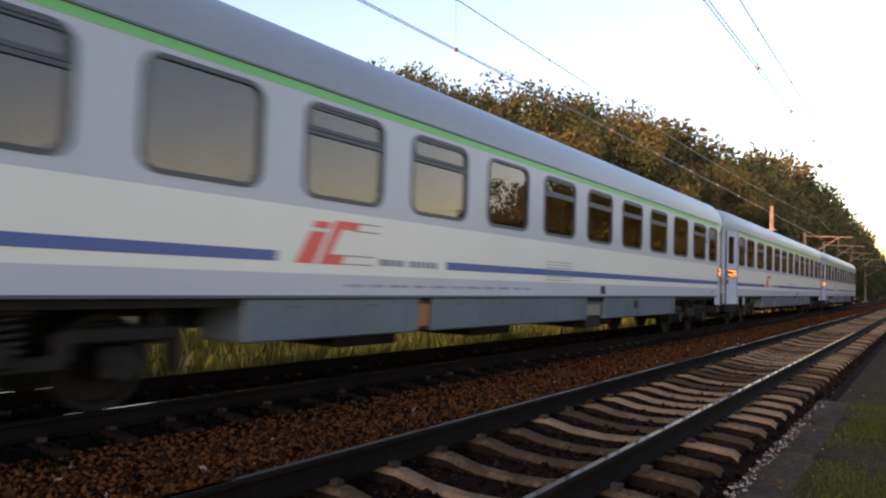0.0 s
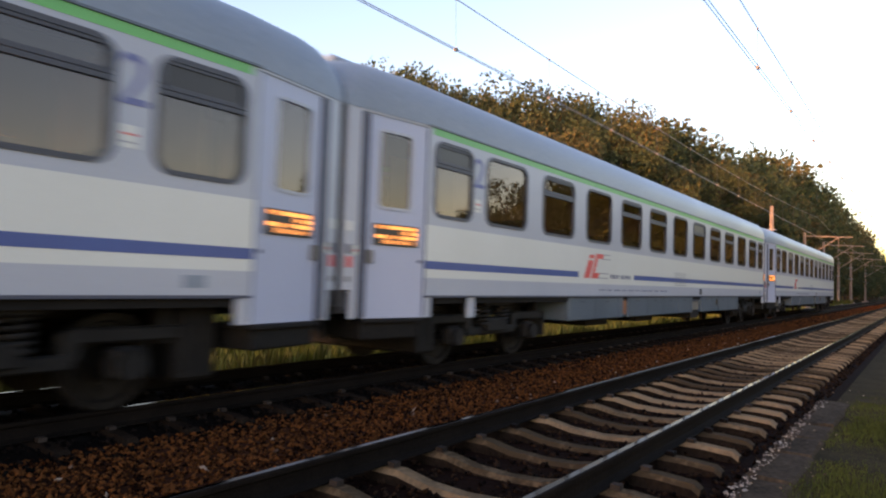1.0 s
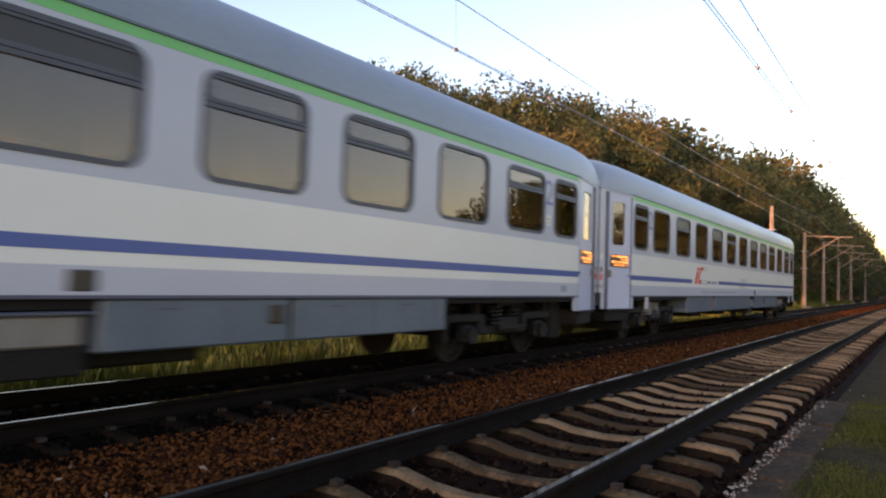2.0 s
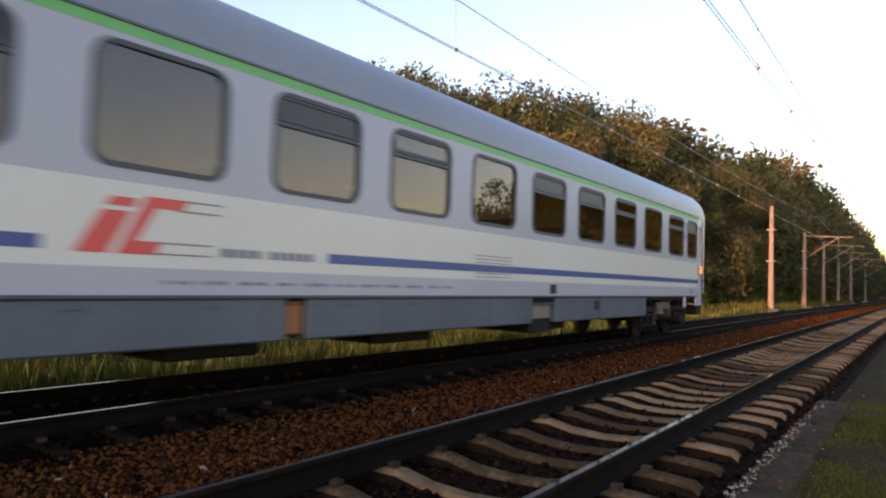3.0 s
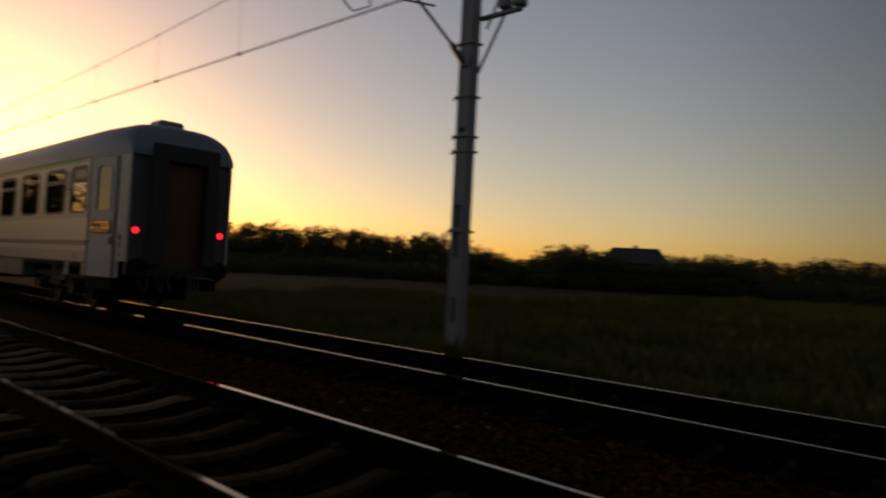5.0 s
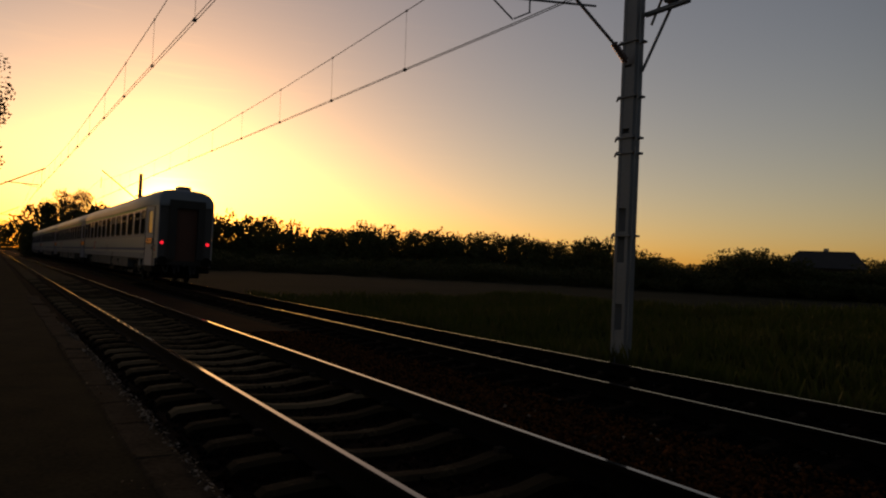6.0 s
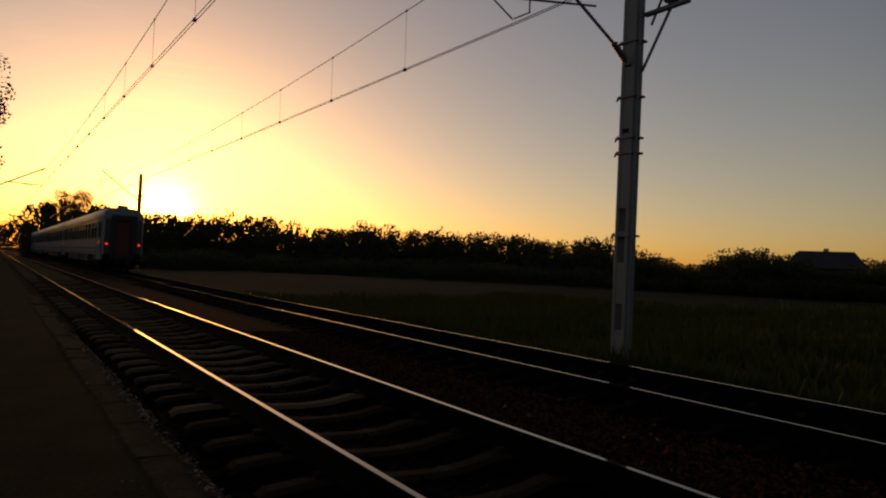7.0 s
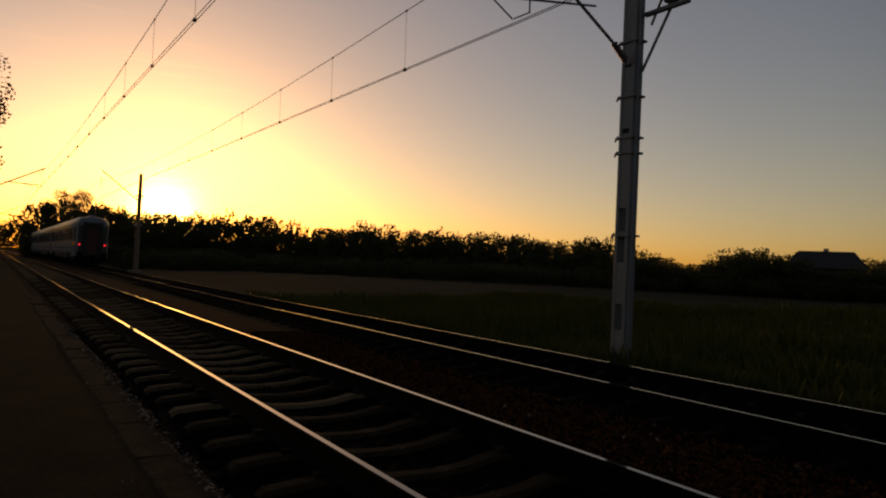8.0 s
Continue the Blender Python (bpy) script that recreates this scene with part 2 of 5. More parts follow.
M = {
    "grey": material("coach_grey_paint", (0.31, 0.34, 0.39), (0.38, 0.41, 0.46), 0.32, 0, 60, 0.8, 0.02, 0.15),
    "white": material("coach_cream_paint", (0.51, 0.53, 0.49), (0.59, 0.61, 0.57), 0.32, 0, 60, 0.8, 0.02, 0.15),
    "blue": material("stripe_blue_paint", (0.028, 0.06, 0.21), (0.04, 0.085, 0.27), 0.35, 0, 60, 1.5, 0.02),
    "green": material("stripe_green_paint", (0.08, 0.36, 0.09), (0.12, 0.44, 0.13), 0.4, 0, 60, 1.5, 0.02),
    "roof": material("roof_grey_paint", (0.14, 0.18, 0.225), (0.22, 0.265, 0.315), 0.38, 0, 20, 0.6, 0.05, 0.2),
    "skirt": material("skirt_blue_grey_paint", (0.05, 0.075, 0.10), (0.085, 0.115, 0.145), 0.4, 0, 25, 1.2, 0.05, 0.2),
    "rubber": material("black_rubber", (0.012, 0.012, 0.014), (0.03, 0.03, 0.033), 0.6, 0, 40, 3, 0.1),
    "frame": material("window_rubber", (0.03, 0.035, 0.045), (0.06, 0.065, 0.08), 0.5, 0, 40, 3, 0.05),
    "under": material("underframe_dark", (0.005, 0.005, 0.005), (0.018, 0.016, 0.014), 0.75, 0.1, 20, 2, 0.3, spec=0.15),
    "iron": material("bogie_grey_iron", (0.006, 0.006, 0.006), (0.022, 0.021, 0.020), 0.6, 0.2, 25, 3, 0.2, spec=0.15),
    "spring": material("spring_pale_steel", (0.13, 0.13, 0.125), (0.25, 0.245, 0.235), 0.5, 0.3, 30, 4, 0.1),
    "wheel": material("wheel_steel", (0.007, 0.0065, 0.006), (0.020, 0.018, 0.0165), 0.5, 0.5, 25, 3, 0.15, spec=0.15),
    "orange": material("orange_box_paint", (0.20, 0.07, 0.02), (0.32, 0.11, 0.03), 0.5, 0, 30, 4, 0.05),
    "cream": material("pale_box_paint", (0.10, 0.095, 0.08), (0.18, 0.165, 0.14), 0.5, 0, 30, 4, 0.05),
    "red": material("logo_red_paint", (0.55, 0.06, 0.05), (0.66, 0.09, 0.08), 0.4, 0, 60, 2, 0.02),
    "ink": material("dark_lettering", (0.10, 0.11, 0.16), (0.16, 0.17, 0.23), 0.5, 0, 60, 2, 0.0),
    "two": material("blue_numeral_paint", (0.10, 0.12, 0.26), (0.14, 0.16, 0.32), 0.5, 0, 60, 2, 0.0),
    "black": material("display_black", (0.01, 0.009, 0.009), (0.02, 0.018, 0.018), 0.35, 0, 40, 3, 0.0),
    "led": material("amber_leds", (1.0, 0.34, 0.06), (1.0, 0.40, 0.08), 0.5, 0, 40, 3, 0.0, emit=0.32),
    "tail": material("red_tail_lens", (0.9, 0.02, 0.04), (1.0, 0.03, 0.05), 0.3, 0, 40, 3, 0.0, emit=2.6),
    "lens": material("red_reflector", (0.5, 0.03, 0.03), (0.6, 0.05, 0.05), 0.3, 0, 40, 3, 0.0),
    "seat": material("seat_cloth", (0.05, 0.06, 0.10), (0.09, 0.10, 0.15), 0.9, 0, 60, 4, 0.1),
    "lining": material("interior_lining", (0.42, 0.34, 0.25), (0.55, 0.46, 0.35), 0.6, 0, 30, 2, 0.05),
    "lamp": material("warm_lamp_cover", (1.0, 0.62, 0.3), (1.0, 0.68, 0.36), 0.5, 0, 40, 3, 0.0, emit=2.2),
    "strip": material("orange_strip_lamp", (1.0, 0.42, 0.12), (1.0, 0.48, 0.16), 0.5, 0, 40, 3, 0.0, emit=0.9),
    "glass": glass_material("coach_glass", (0.34, 0.31, 0.28), 0.095),
    "steel": material("polished_rail_steel", (0.10, 0.084, 0.068), (0.17, 0.145, 0.12), 0.065, 1.0, 60, 1.5, 0.0, 0.02, space="Generated"),
    "rust": material("rail_rust", (0.004, 0.0033, 0.0028), (0.012, 0.009, 0.007), 0.8, 0.0, 40, 3, 0.3, spec=0.03),
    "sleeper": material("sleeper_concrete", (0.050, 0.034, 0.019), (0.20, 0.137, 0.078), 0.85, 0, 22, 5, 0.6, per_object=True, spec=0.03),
    # near-black brown that paints in the shade on sleeper flanks
    "sleeper_dark": material("sleeper_flank_shade", (0.006, 0.004, 0.003), (0.026, 0.017, 0.011), 0.9, 0, 30, 3, 0.4, spec=0.03),
    "clip": material("rail_clip_rust", (0.008, 0.006, 0.005), (0.05, 0.038, 0.03), 0.7, 0.2, 60, 5, 0.2, island=True, spec=0.03),
    "stone": material("rusty_ballast", (0.008, 0.0028, 0.0014), (0.125, 0.043, 0.012), 0.9, 0, 60, 3, 0.3, island=True, spec=0.03),
    "pale": material("pale_stones", (0.10, 0.06, 0.04), (0.34, 0.25, 0.18), 0.9, 0, 60, 3, 0.3, island=True, spec=0.03),
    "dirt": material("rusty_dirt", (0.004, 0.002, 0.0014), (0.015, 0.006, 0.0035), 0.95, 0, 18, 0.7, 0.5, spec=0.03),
    "rusty": material("rust_stained_bed", (0.010, 0.004, 0.002), (0.050, 0.018, 0.008), 0.95, 0, 22, 0.9, 0.6, spec=0.03),
    "crib": material("dark_crib_stones", (0.004, 0.0026, 0.002), (0.030, 0.016, 0.009), 0.9, 0, 60, 3, 0.3, island=True, spec=0.03),
    "bed_black": material("near_black_ballast", (0.0025, 0.002, 0.0018), (0.012, 0.008, 0.006), 0.9, 0, 60, 3, 0.3, island=True, spec=0.03),
    "soil": material("field_soil", (0.007, 0.009, 0.0035), (0.022, 0.022, 0.008), 0.95, 0, 6, 0.15, 0.5, spec=0.03),
    "turf": material("platform_turf", (0.014, 0.011, 0.006), (0.058, 0.044, 0.022), 0.95, 0, 30, 2.2, 0.6, spec=0.03),
    "kerb": material("crumbled_concrete", (0.012, 0.009, 0.006), (0.085, 0.062, 0.042), 0.9, 0, 26, 4, 0.7, spec=0.03),
    "flake": material("white_edge_paint", (0.03, 0.022, 0.017), (0.34, 0.29, 0.25), 0.8, 0, 40, 5, 0.3, island=True, spec=0.15),
    "grass": leaf_material("grass_blades", [(0.028, 0.040, 0.006), (0.056, 0.076, 0.011), (0.090, 0.100, 0.020), (0.125, 0.108, 0.034)]),
    "leaf": leaf_material("autumn_leaves", [(0.038, 0.054, 0.026), (0.056, 0.072, 0.030), (0.084, 0.086, 0.034), (0.122, 0.092, 0.036)]),
    "shrub": leaf_material("shrub_leaves", [(0.025, 0.045, 0.012), (0.05, 0.07, 0.016), (0.09, 0.10, 0.022)]),
    "moss": leaf_material("moss_and_short_turf", [(0.036, 0.040, 0.010), (0.062, 0.072, 0.015), (0.10, 0.105, 0.022), (0.12, 0.10, 0.036)]),
    "bark": material("tree_bark", (0.035, 0.027, 0.02), (0.09, 0.07, 0.05), 0.9, 0, 12, 2, 0.6, spec=0.03),
    "pole": material("pole_galvanised_steel", (0.17, 0.19, 0.22), (0.26, 0.28, 0.32), 0.55, 0.3, 25, 1.5, 0.15),
    "post": material("concrete_mast", (0.17, 0.125, 0.095), (0.27, 0.205, 0.16), 0.8, 0, 25, 1.5, 0.2),
    "wire": material("catenary_copper", (0.10, 0.085, 0.075), (0.17, 0.145, 0.13), 0.45, 0.6, 40, 3, 0.0),
    "insul": material("brown_porcelain", (0.08, 0.04, 0.03), (0.14, 0.07, 0.05), 0.3, 0, 40, 3, 0.0),
    "tile": material("red_roof_tiles", (0.17, 0.045, 0.03), (0.27, 0.075, 0.05), 0.8, 0, 14, 1, 0.4),
    "plaster": material("house_plaster", (0.40, 0.36, 0.30), (0.52, 0.47, 0.40), 0.9, 0, 12, 1, 0.2),
    "pane": material("dark_window_glass", (0.02, 0.022, 0.026), (0.03, 0.033, 0.04), 0.1, 0, 10, 1, 0.0),
}


# ---- mesh helpers ----
def box(bm, x0, x1, y0, y1, z0, z1, bevel=0.0, slot=0):
    r = bmesh.ops.create_cube(bm, size=1)
    vs = r["verts"]
    for v in vs:
        v.co = Vector(((x0 + x1) / 2 + v.co.x * (x1 - x0), (y0 + y1) / 2 + v.co.y * (y1 - y0), (z0 + z1) / 2 + v.co.z * (z1 - z0)))
    faces = {f for v in vs for f in v.link_faces}
    for f in faces:
        f.material_index = slot
    if bevel:
        es = list({e for v in vs for e in v.link_edges})
        bmesh.ops.bevel(bm, geom=es, offset=bevel, segments=1, affect="EDGES")


def rod(bm, a, b, r0, r1=None, seg=8):
    """A tapered rod from a to b."""
    a, b = Vector(a), Vector(b)
    r1 = r0 if r1 is None else r1
    d = b - a
    q = d.to_track_quat("Z", "Y").to_matrix()
    rings = []
    for p, r in ((a, r0), (b, r1)):
        rings.append([bm.verts.new(p + q @ Vector((r * math.cos(k * math.tau / seg), r * math.sin(k * math.tau / seg), 0))) for k in range(seg)])
    for k in range(seg):
        bm.faces.new((rings[0][k], rings[0][(k + 1) % seg], rings[1][(k + 1) % seg], rings[1][k]))
    bm.faces.new(rings[0][::-1])
    bm.faces.new(rings[1])


def tube(bm, pts, r, seg=5):
    """An unbroken thin tube along points that run mainly along x."""
    rings = [[bm.verts.new((x, y + r * math.cos(k * math.tau / seg), z + r * math.sin(k * math.tau / seg))) for k in range(seg)] for x, y, z in pts]
    for a, b in zip(rings, rings[1:]):
        for k in range(seg):
            bm.faces.new((a[k], a[(k + 1) % seg], b[(k + 1) % seg], b[k]))


def disc_stack(bm, stations, centre=(0, 0, 0), seg=24):
    """Lathe round the y axis: stations of (y, radius)."""
    cx, cy, cz = centre
    rings = [[bm.verts.new((cx + r * math.cos(k * math.tau / seg), cy + y, cz + r * math.sin(k * math.tau / seg))) for k in range(seg)] for y, r in stations]
    for a, b in zip(rings, rings[1:]):
        for k in range(seg):
            bm.faces.new((a[k], b[k], b[(k + 1) % seg], a[(k + 1) % seg]))
    bm.faces.new(rings[0])
    bm.faces.new(rings[-1][::-1])


def rounded(x0, x1, z0, z1, r, n=5):
    """Corner-by-corner outline of a rounded rectangle, counter-clockwise, 4 * (n + 1) points."""
    pts = []
    for cx, cz, a0 in ((x1 - r, z1 - r, 0), (x0 + r, z1 - r, 90), (x0 + r, z0 + r, 180), (x1 - r, z0 + r, 270)):
        for k in range(n + 1):
            a = radians(a0 + 90 * k / n)
            pts.append((cx + r * math.cos(a), cz + r * math.sin(a)))
    return pts


def square(x0, x1, z0, z1, n=5):
    """Points on a plain rectangle that answer to those of rounded()."""
    pts = []
    for cx, cz, ax, az_ in ((x1, z1, "v", "h"), (x0, z1, "h", "v"), (x0, z0, "v", "h"), (x1, z0, "h", "v")):
        pts += [(cx, cz)] * (n + 1)
    return pts


def finish(bm, smooth=0.0):
    bmesh.ops.recalc_face_normals(bm, faces=bm.faces)
    if smooth:
        for f in bm.faces:
            f.smooth = True
        for e in bm.edges:
            if len(e.link_faces) == 2 and e.calc_face_angle(0) > radians(smooth):
                e.smooth = False


def mesh_of(name, bm, mats, smooth=0.0):
    finish(bm, smooth)
    me = bpy.data.meshes.new(name)
    bm.to_mesh(me)
    bm.free()
    for m in mats if isinstance(mats, (list, tuple)) else [mats]:
        me.materials.append(m)
    return me


def part(name, bm, mats, parent, label="", at=None, smooth=0.0):
    """One mesh object under a thing or a part; bm may also be a mesh to share."""
    me = mesh_of(name, bm, mats, smooth) if isinstance(bm, bmesh.types.BMesh) else bm
    ob = new(name, me)
    ob.parent = parent
    if at is not None:
        ob.matrix_basis = at
    return tagged(ob, label)


def soup(name, verts, faces, mat_, sizes):
    """A mesh from arrays; all faces have the same number of corners."""
    me = bpy.data.meshes.new(name)
    me.vertices.add(len(verts))
    me.vertices.foreach_set("co", np.asarray(verts, dtype=np.float32).ravel())
    faces = np.asarray(faces, dtype=np.int32)
    me.loops.add(faces.size)
    me.loops.foreach_set("vertex_index", faces.ravel())
    me.polygons.add(len(faces))
    me.polygons.foreach_set("loop_start", np.arange(0, faces.size, sizes, dtype=np.int32))
    me.update(calc_edges=True)
    me.materials.append(mat_)
    return me


def lettering(name, text, size, mat_, parent, at, label=""):
    """Text in the built-in font as a thin mesh."""
    cu = bpy.data.curves.new(name, "FONT")
    cu.body, cu.size, cu.extrude, cu.resolution_u = text, size, 0.001, 3
    tmp = bpy.data.objects.new(name, cu)
    me = bpy.data.meshes.new_from_object(tmp)
    bpy.data.objects.remove(tmp)
    me.materials.append(mat_)
    return part(name, me, None, parent, label, at)


# ---- ground ----
GAUGE, TRACK_B = 1.507, 5.178
RAIL_B = -0.085


def ground_height(x, y):
    """Ballast bed, slope and field."""
    if y < -0.95:
        z = -0.13
    elif y < -0.7:
        z = -0.13 - 0.155 * (y + 0.95) / 0.25
    elif y < 2.1:
        z = -0.285
    elif y < 4.0:
        z = -0.33
    elif y < 6.6:
        z = -0.30
    elif y < 8.6:
        z = -0.30 - 0.45 * (y - 6.6) / 2
    else:
        z = -0.75 + 0.4 * min(1, (y - 8.6) / 14)
    if y > 9:
        z += 1.6 * math.exp(-((x - 15) / 11) ** 2 - ((y - 46) / 13) ** 2)
        z += 0.12 * noise.noise((x * 0.15, y * 0.15, 3.1)) * min(1, (y - 9) / 5)
    if y < -1.2:
        z += 0.03 * noise.noise((x * 0.8, y * 0.8, 1.0))
    return z


def ground():
    xs = sorted({*np.round(np.arange(-60, 61, 1.5), 2), *np.round(np.arange(-160, 161, 10.0), 2), -300, 300, -700, 700, -2500, 2500})
    ys = sorted({*np.round(np.arange(-6, 9.1, 0.3), 2), *np.round(np.arange(9, 70, 1.5), 2), -0.95, -0.7, *np.arange(-60, -6, 9.0), 100, 140, 200, 300, 700, 2500, -150, -500, -2500})
    bm = bmesh.new()
    vs = [[bm.verts.new((x, y, ground_height(x, y))) for y in ys] for x in xs]
    for i in range(len(xs) - 1):
        for j in range(len(ys) - 1):
            f = bm.faces.new((vs[i][j], vs[i + 1][j], vs[i + 1][j + 1], vs[i][j + 1]))
            my = (ys[j] + ys[j + 1]) / 2
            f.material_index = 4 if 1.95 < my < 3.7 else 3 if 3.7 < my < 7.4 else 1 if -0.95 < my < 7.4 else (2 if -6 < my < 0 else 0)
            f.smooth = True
    ob = new("ground", mesh_of("ground", bm, [M["soil"], M["dirt"], M["turf"], M["bed_black"], M["rusty"]]))
    return tagged(ob, "flat field soil with rust-stained ballast bed and turf", "ground", kind="structure")


ground()


# ---- tracks ----
def rail_profile():
    half = [(0.0, 0.0), (0.024, 0.0), (0.033, -0.006), (0.036, -0.014), (0.036, -0.036), (0.012, -0.052), (0.009, -0.09), (0.012, -0.14), (0.03, -0.152), (0.075, -0.162), (0.075, -0.172)]
    return half + [(-y, z) for y, z in reversed(half[1:])]


def sleeper_mesh():
    bm = bmesh.new()
    st = [(-1.285, -0.235, 0.10), (-1.23, -0.195, 0.105), (-0.98, -0.176, 0.105), (-0.55, -0.176, 0.105), (-0.3, -0.225, 0.105), (0.0, -0.24, 0.10),
          (0.3, -0.225, 0.105), (0.55, -0.176, 0.105), (0.98, -0.176, 0.105), (1.23, -0.195, 0.105), (1.285, -0.235, 0.10)]
    rings = []
    for y, top, w in st:
        rings.append([bm.verts.new(c) for c in ((-w - 0.01, y, -0.40), (-w + 0.022, y, top - 0.035), (-w + 0.052, y, top), (w - 0.048, y, top), (w - 0.02, y, top - 0.035), (w + 0.01, y, -0.40))])
    for a, b in zip(rings, rings[1:]):
        for k in range(5):
            bm.faces.new((a[k], a[k + 1], b[k + 1], b[k]))
    bm.faces.new(rings[0])
    bm.faces.new(rings[-1][::-1])
    finish(bm)
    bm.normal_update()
    # flanks get a dark colour that paints in their shade, chosen by facing
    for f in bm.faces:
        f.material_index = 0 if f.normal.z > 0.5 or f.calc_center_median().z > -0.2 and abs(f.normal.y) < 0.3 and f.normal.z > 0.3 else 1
    return mesh_of("sleeper", bm, [M["sleeper"], M["sleeper_dark"]])


SLEEPER = sleeper_mesh()
# far sleepers take the dark flank colour on top as well
DARK_SLEEPER = SLEEPER.copy()
DARK_SLEEPER.materials[0] = M["sleeper_dark"]
PITCH = 0.612


def track(name, y_mid, z_top, label, bright):
    th = new(name)
    th.location = (0, y_mid, z_top)
    tagged(th, label, "railway track", "railway tracks", "structure")
    prof = rail_profile()
    xs = [-420, -120, -60, -30, -15, -5, 5, 15, 30, 60, 120, 420]
    for s in (-1, 1):
        bm, cap = bmesh.new(), bmesh.new()
        rings = [[bm.verts.new((x, s * GAUGE / 2 + y, z)) for y, z in prof] for x in xs]
        n = len(prof)
        for a, b in zip(rings, rings[1:]):
            for k in range(n):
                bm.faces.new((a[k], a[(k + 1) % n], b[(k + 1) % n], b[k]))
        rail = part("rail", bm, M["rust"], th, "rusty steel rail with a worn head")
        top = [(-bright - 0.001, 0.0004), (-bright, 0.0012), (bright, 0.0012), (bright + 0.001, 0.0004)]
        rings = [[cap.verts.new((x, s * GAUGE / 2 + y, z)) for y, z in top] for x in xs]
        for a, b in zip(rings, rings[1:]):
            for k in range(3):
                cap.faces.new((a[k], a[k + 1], b[k + 1], b[k]))
        part("running_surface", cap, M["steel"], rail, "polished running surface of bare steel")
    return th


near_track = track("railway_track", 0.7535, 0.0, "railway track of rusty rails on pale concrete sleepers in rust-brown ballast", 0.021)
far_track = track("railway_track", TRACK_B, RAIL_B, "railway track of dark rails on sleepers sunk in rusty ballast", 0.013)


# ---- coach ----
LENGTH, SPACING = 26.35, 26.65
SOLE, WHITE0, WHITE1, WIN0, WIN1, EAVE = 1.10, 1.345, 2.085, 2.225, 3.28, 3.47
HALF = 1.41
HINGE, TAPER = -1.31, 8.5
WINDOWS = [(-2.45, -1.48, 1)] + [(-4.18 - 1.931 * k, -2.86 - 1.931 * k, 0) for k in range(11)] + [(-24.87, -23.90, 1)]


def side_wall_mesh():
    bm = bmesh.new()

    def quad(x0, x1, z0, z1, slot):
        f = bm.faces.new([bm.verts.new((x, -HALF, z)) for x, z in ((x0, z0), (x1, z0), (x1, z1), (x0, z1))])
        f.material_index = slot

    a, b = -LENGTH + 1.32, -1.32
    quad(a, b, SOLE, WHITE0, 0)
    quad(a, b, WHITE0, WHITE1, 1)
    quad(a, b, WHITE1, WIN0 - 0.05, 0)
    quad(a, b, WIN1 + 0.05, EAVE, 0)
    cuts = sorted(WINDOWS)
    edges = [a] + [(p[1] + q[0]) / 2 for p, q in zip(cuts, cuts[1:])] + [b]
    for (x0, x1, _), e0, e1 in zip(cuts, edges, edges[1:]):
        inner, outer = rounded(x0, x1, WIN0, WIN1, 0.17), square(e0, e1, WIN0 - 0.05, WIN1 + 0.05)
        vi = [bm.verts.new((x, -HALF, z)) for x, z in inner]
        vb = [bm.verts.new((x, -HALF + 0.06, z)) for x, z in inner]
        vo = {}
        vs_o = []
        for x, z in outer:
            key = (round(x, 4), round(z, 4))
            if key not in vo:
                vo[key] = bm.verts.new((x, -HALF, z))
            vs_o.append(vo[key])
        n = len(inner)
        for k in range(n):
            j = (k + 1) % n
            ring = [vi[k], vi[j], vs_o[j], vs_o[k]]
            bm.faces.new(ring if vs_o[j] is not vs_o[k] else ring[:3])
            bm.faces.new((vi[k], vb[k], vb[j], vi[j]))
    bmesh.ops.remove_doubles(bm, verts=bm.verts, dist=0.0005)
    return mesh_of("side_wall", bm, [M["grey"], M["white"]])


def ring_mesh(name, x0, x1, z0, z1, r, width, y0, y1, mat_):
    bm = bmesh.new()
    o, i = rounded(x0 - width, x1 + width, z0 - width, z1 + width, r + width), rounded(x0, x1, z0, z1, r)
    n = len(o)
    A = [[bm.verts.new((x, y, z)) for x, z in pts] for pts, y in ((o, y1), (o, y0), (i, y0), (i, y1))]
    for p, q in zip(A, A[1:]):
        for k in range(n):
            bm.faces.new((p[k], p[(k + 1) % n], q[(k + 1) % n], q[k]))
    return mesh_of(name, bm, mat_, 40)


def pane_mesh(name, x0, x1, z0, z1, r, y, mat_):
    bm = bmesh.new()
    bm.faces.new([bm.verts.new((x, y, z)) for x, z in rounded(x0, x1, z0, z1, r)])
    return mesh_of(name, bm, mat_)


WIDE, SLIM = 1.32, 0.97
WIN_MESH = {}
for key, w in ((0, WIDE), (1, SLIM)):
    bm = bmesh.new()
    box(bm, -w / 2 + 0.02, w / 2 - 0.02, -0.012, 0.03, WIN0 + 0.70, WIN0 + 0.745)
    box(bm, -w / 2 + 0.03, w / 2 - 0.03, -0.006, 0.03, WIN0 + 0.755, WIN0 + 0.785)
    WIN_MESH[key] = (ring_mesh("window_frame", -w / 2 + 0.025, w / 2 - 0.025, WIN0 + 0.025, WIN1 - 0.025, 0.145, 0.05, -0.012, 0.05, M["frame"]),
                     pane_mesh("pane", -w / 2 + 0.01, w / 2 - 0.01, WIN0 + 0.01, WIN1 - 0.01, 0.16, 0.02, M["glass"]),
                     mesh_of("transom", bm, M["frame"]),
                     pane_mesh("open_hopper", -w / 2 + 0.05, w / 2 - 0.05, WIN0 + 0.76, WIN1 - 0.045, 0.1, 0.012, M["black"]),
                     ring_mesh("hopper_frame", -w / 2 + 0.06, w / 2 - 0.06, WIN0 + 0.80, WIN1 - 0.06, 0.06, 0.03, -0.004, 0.03, M["frame"]))


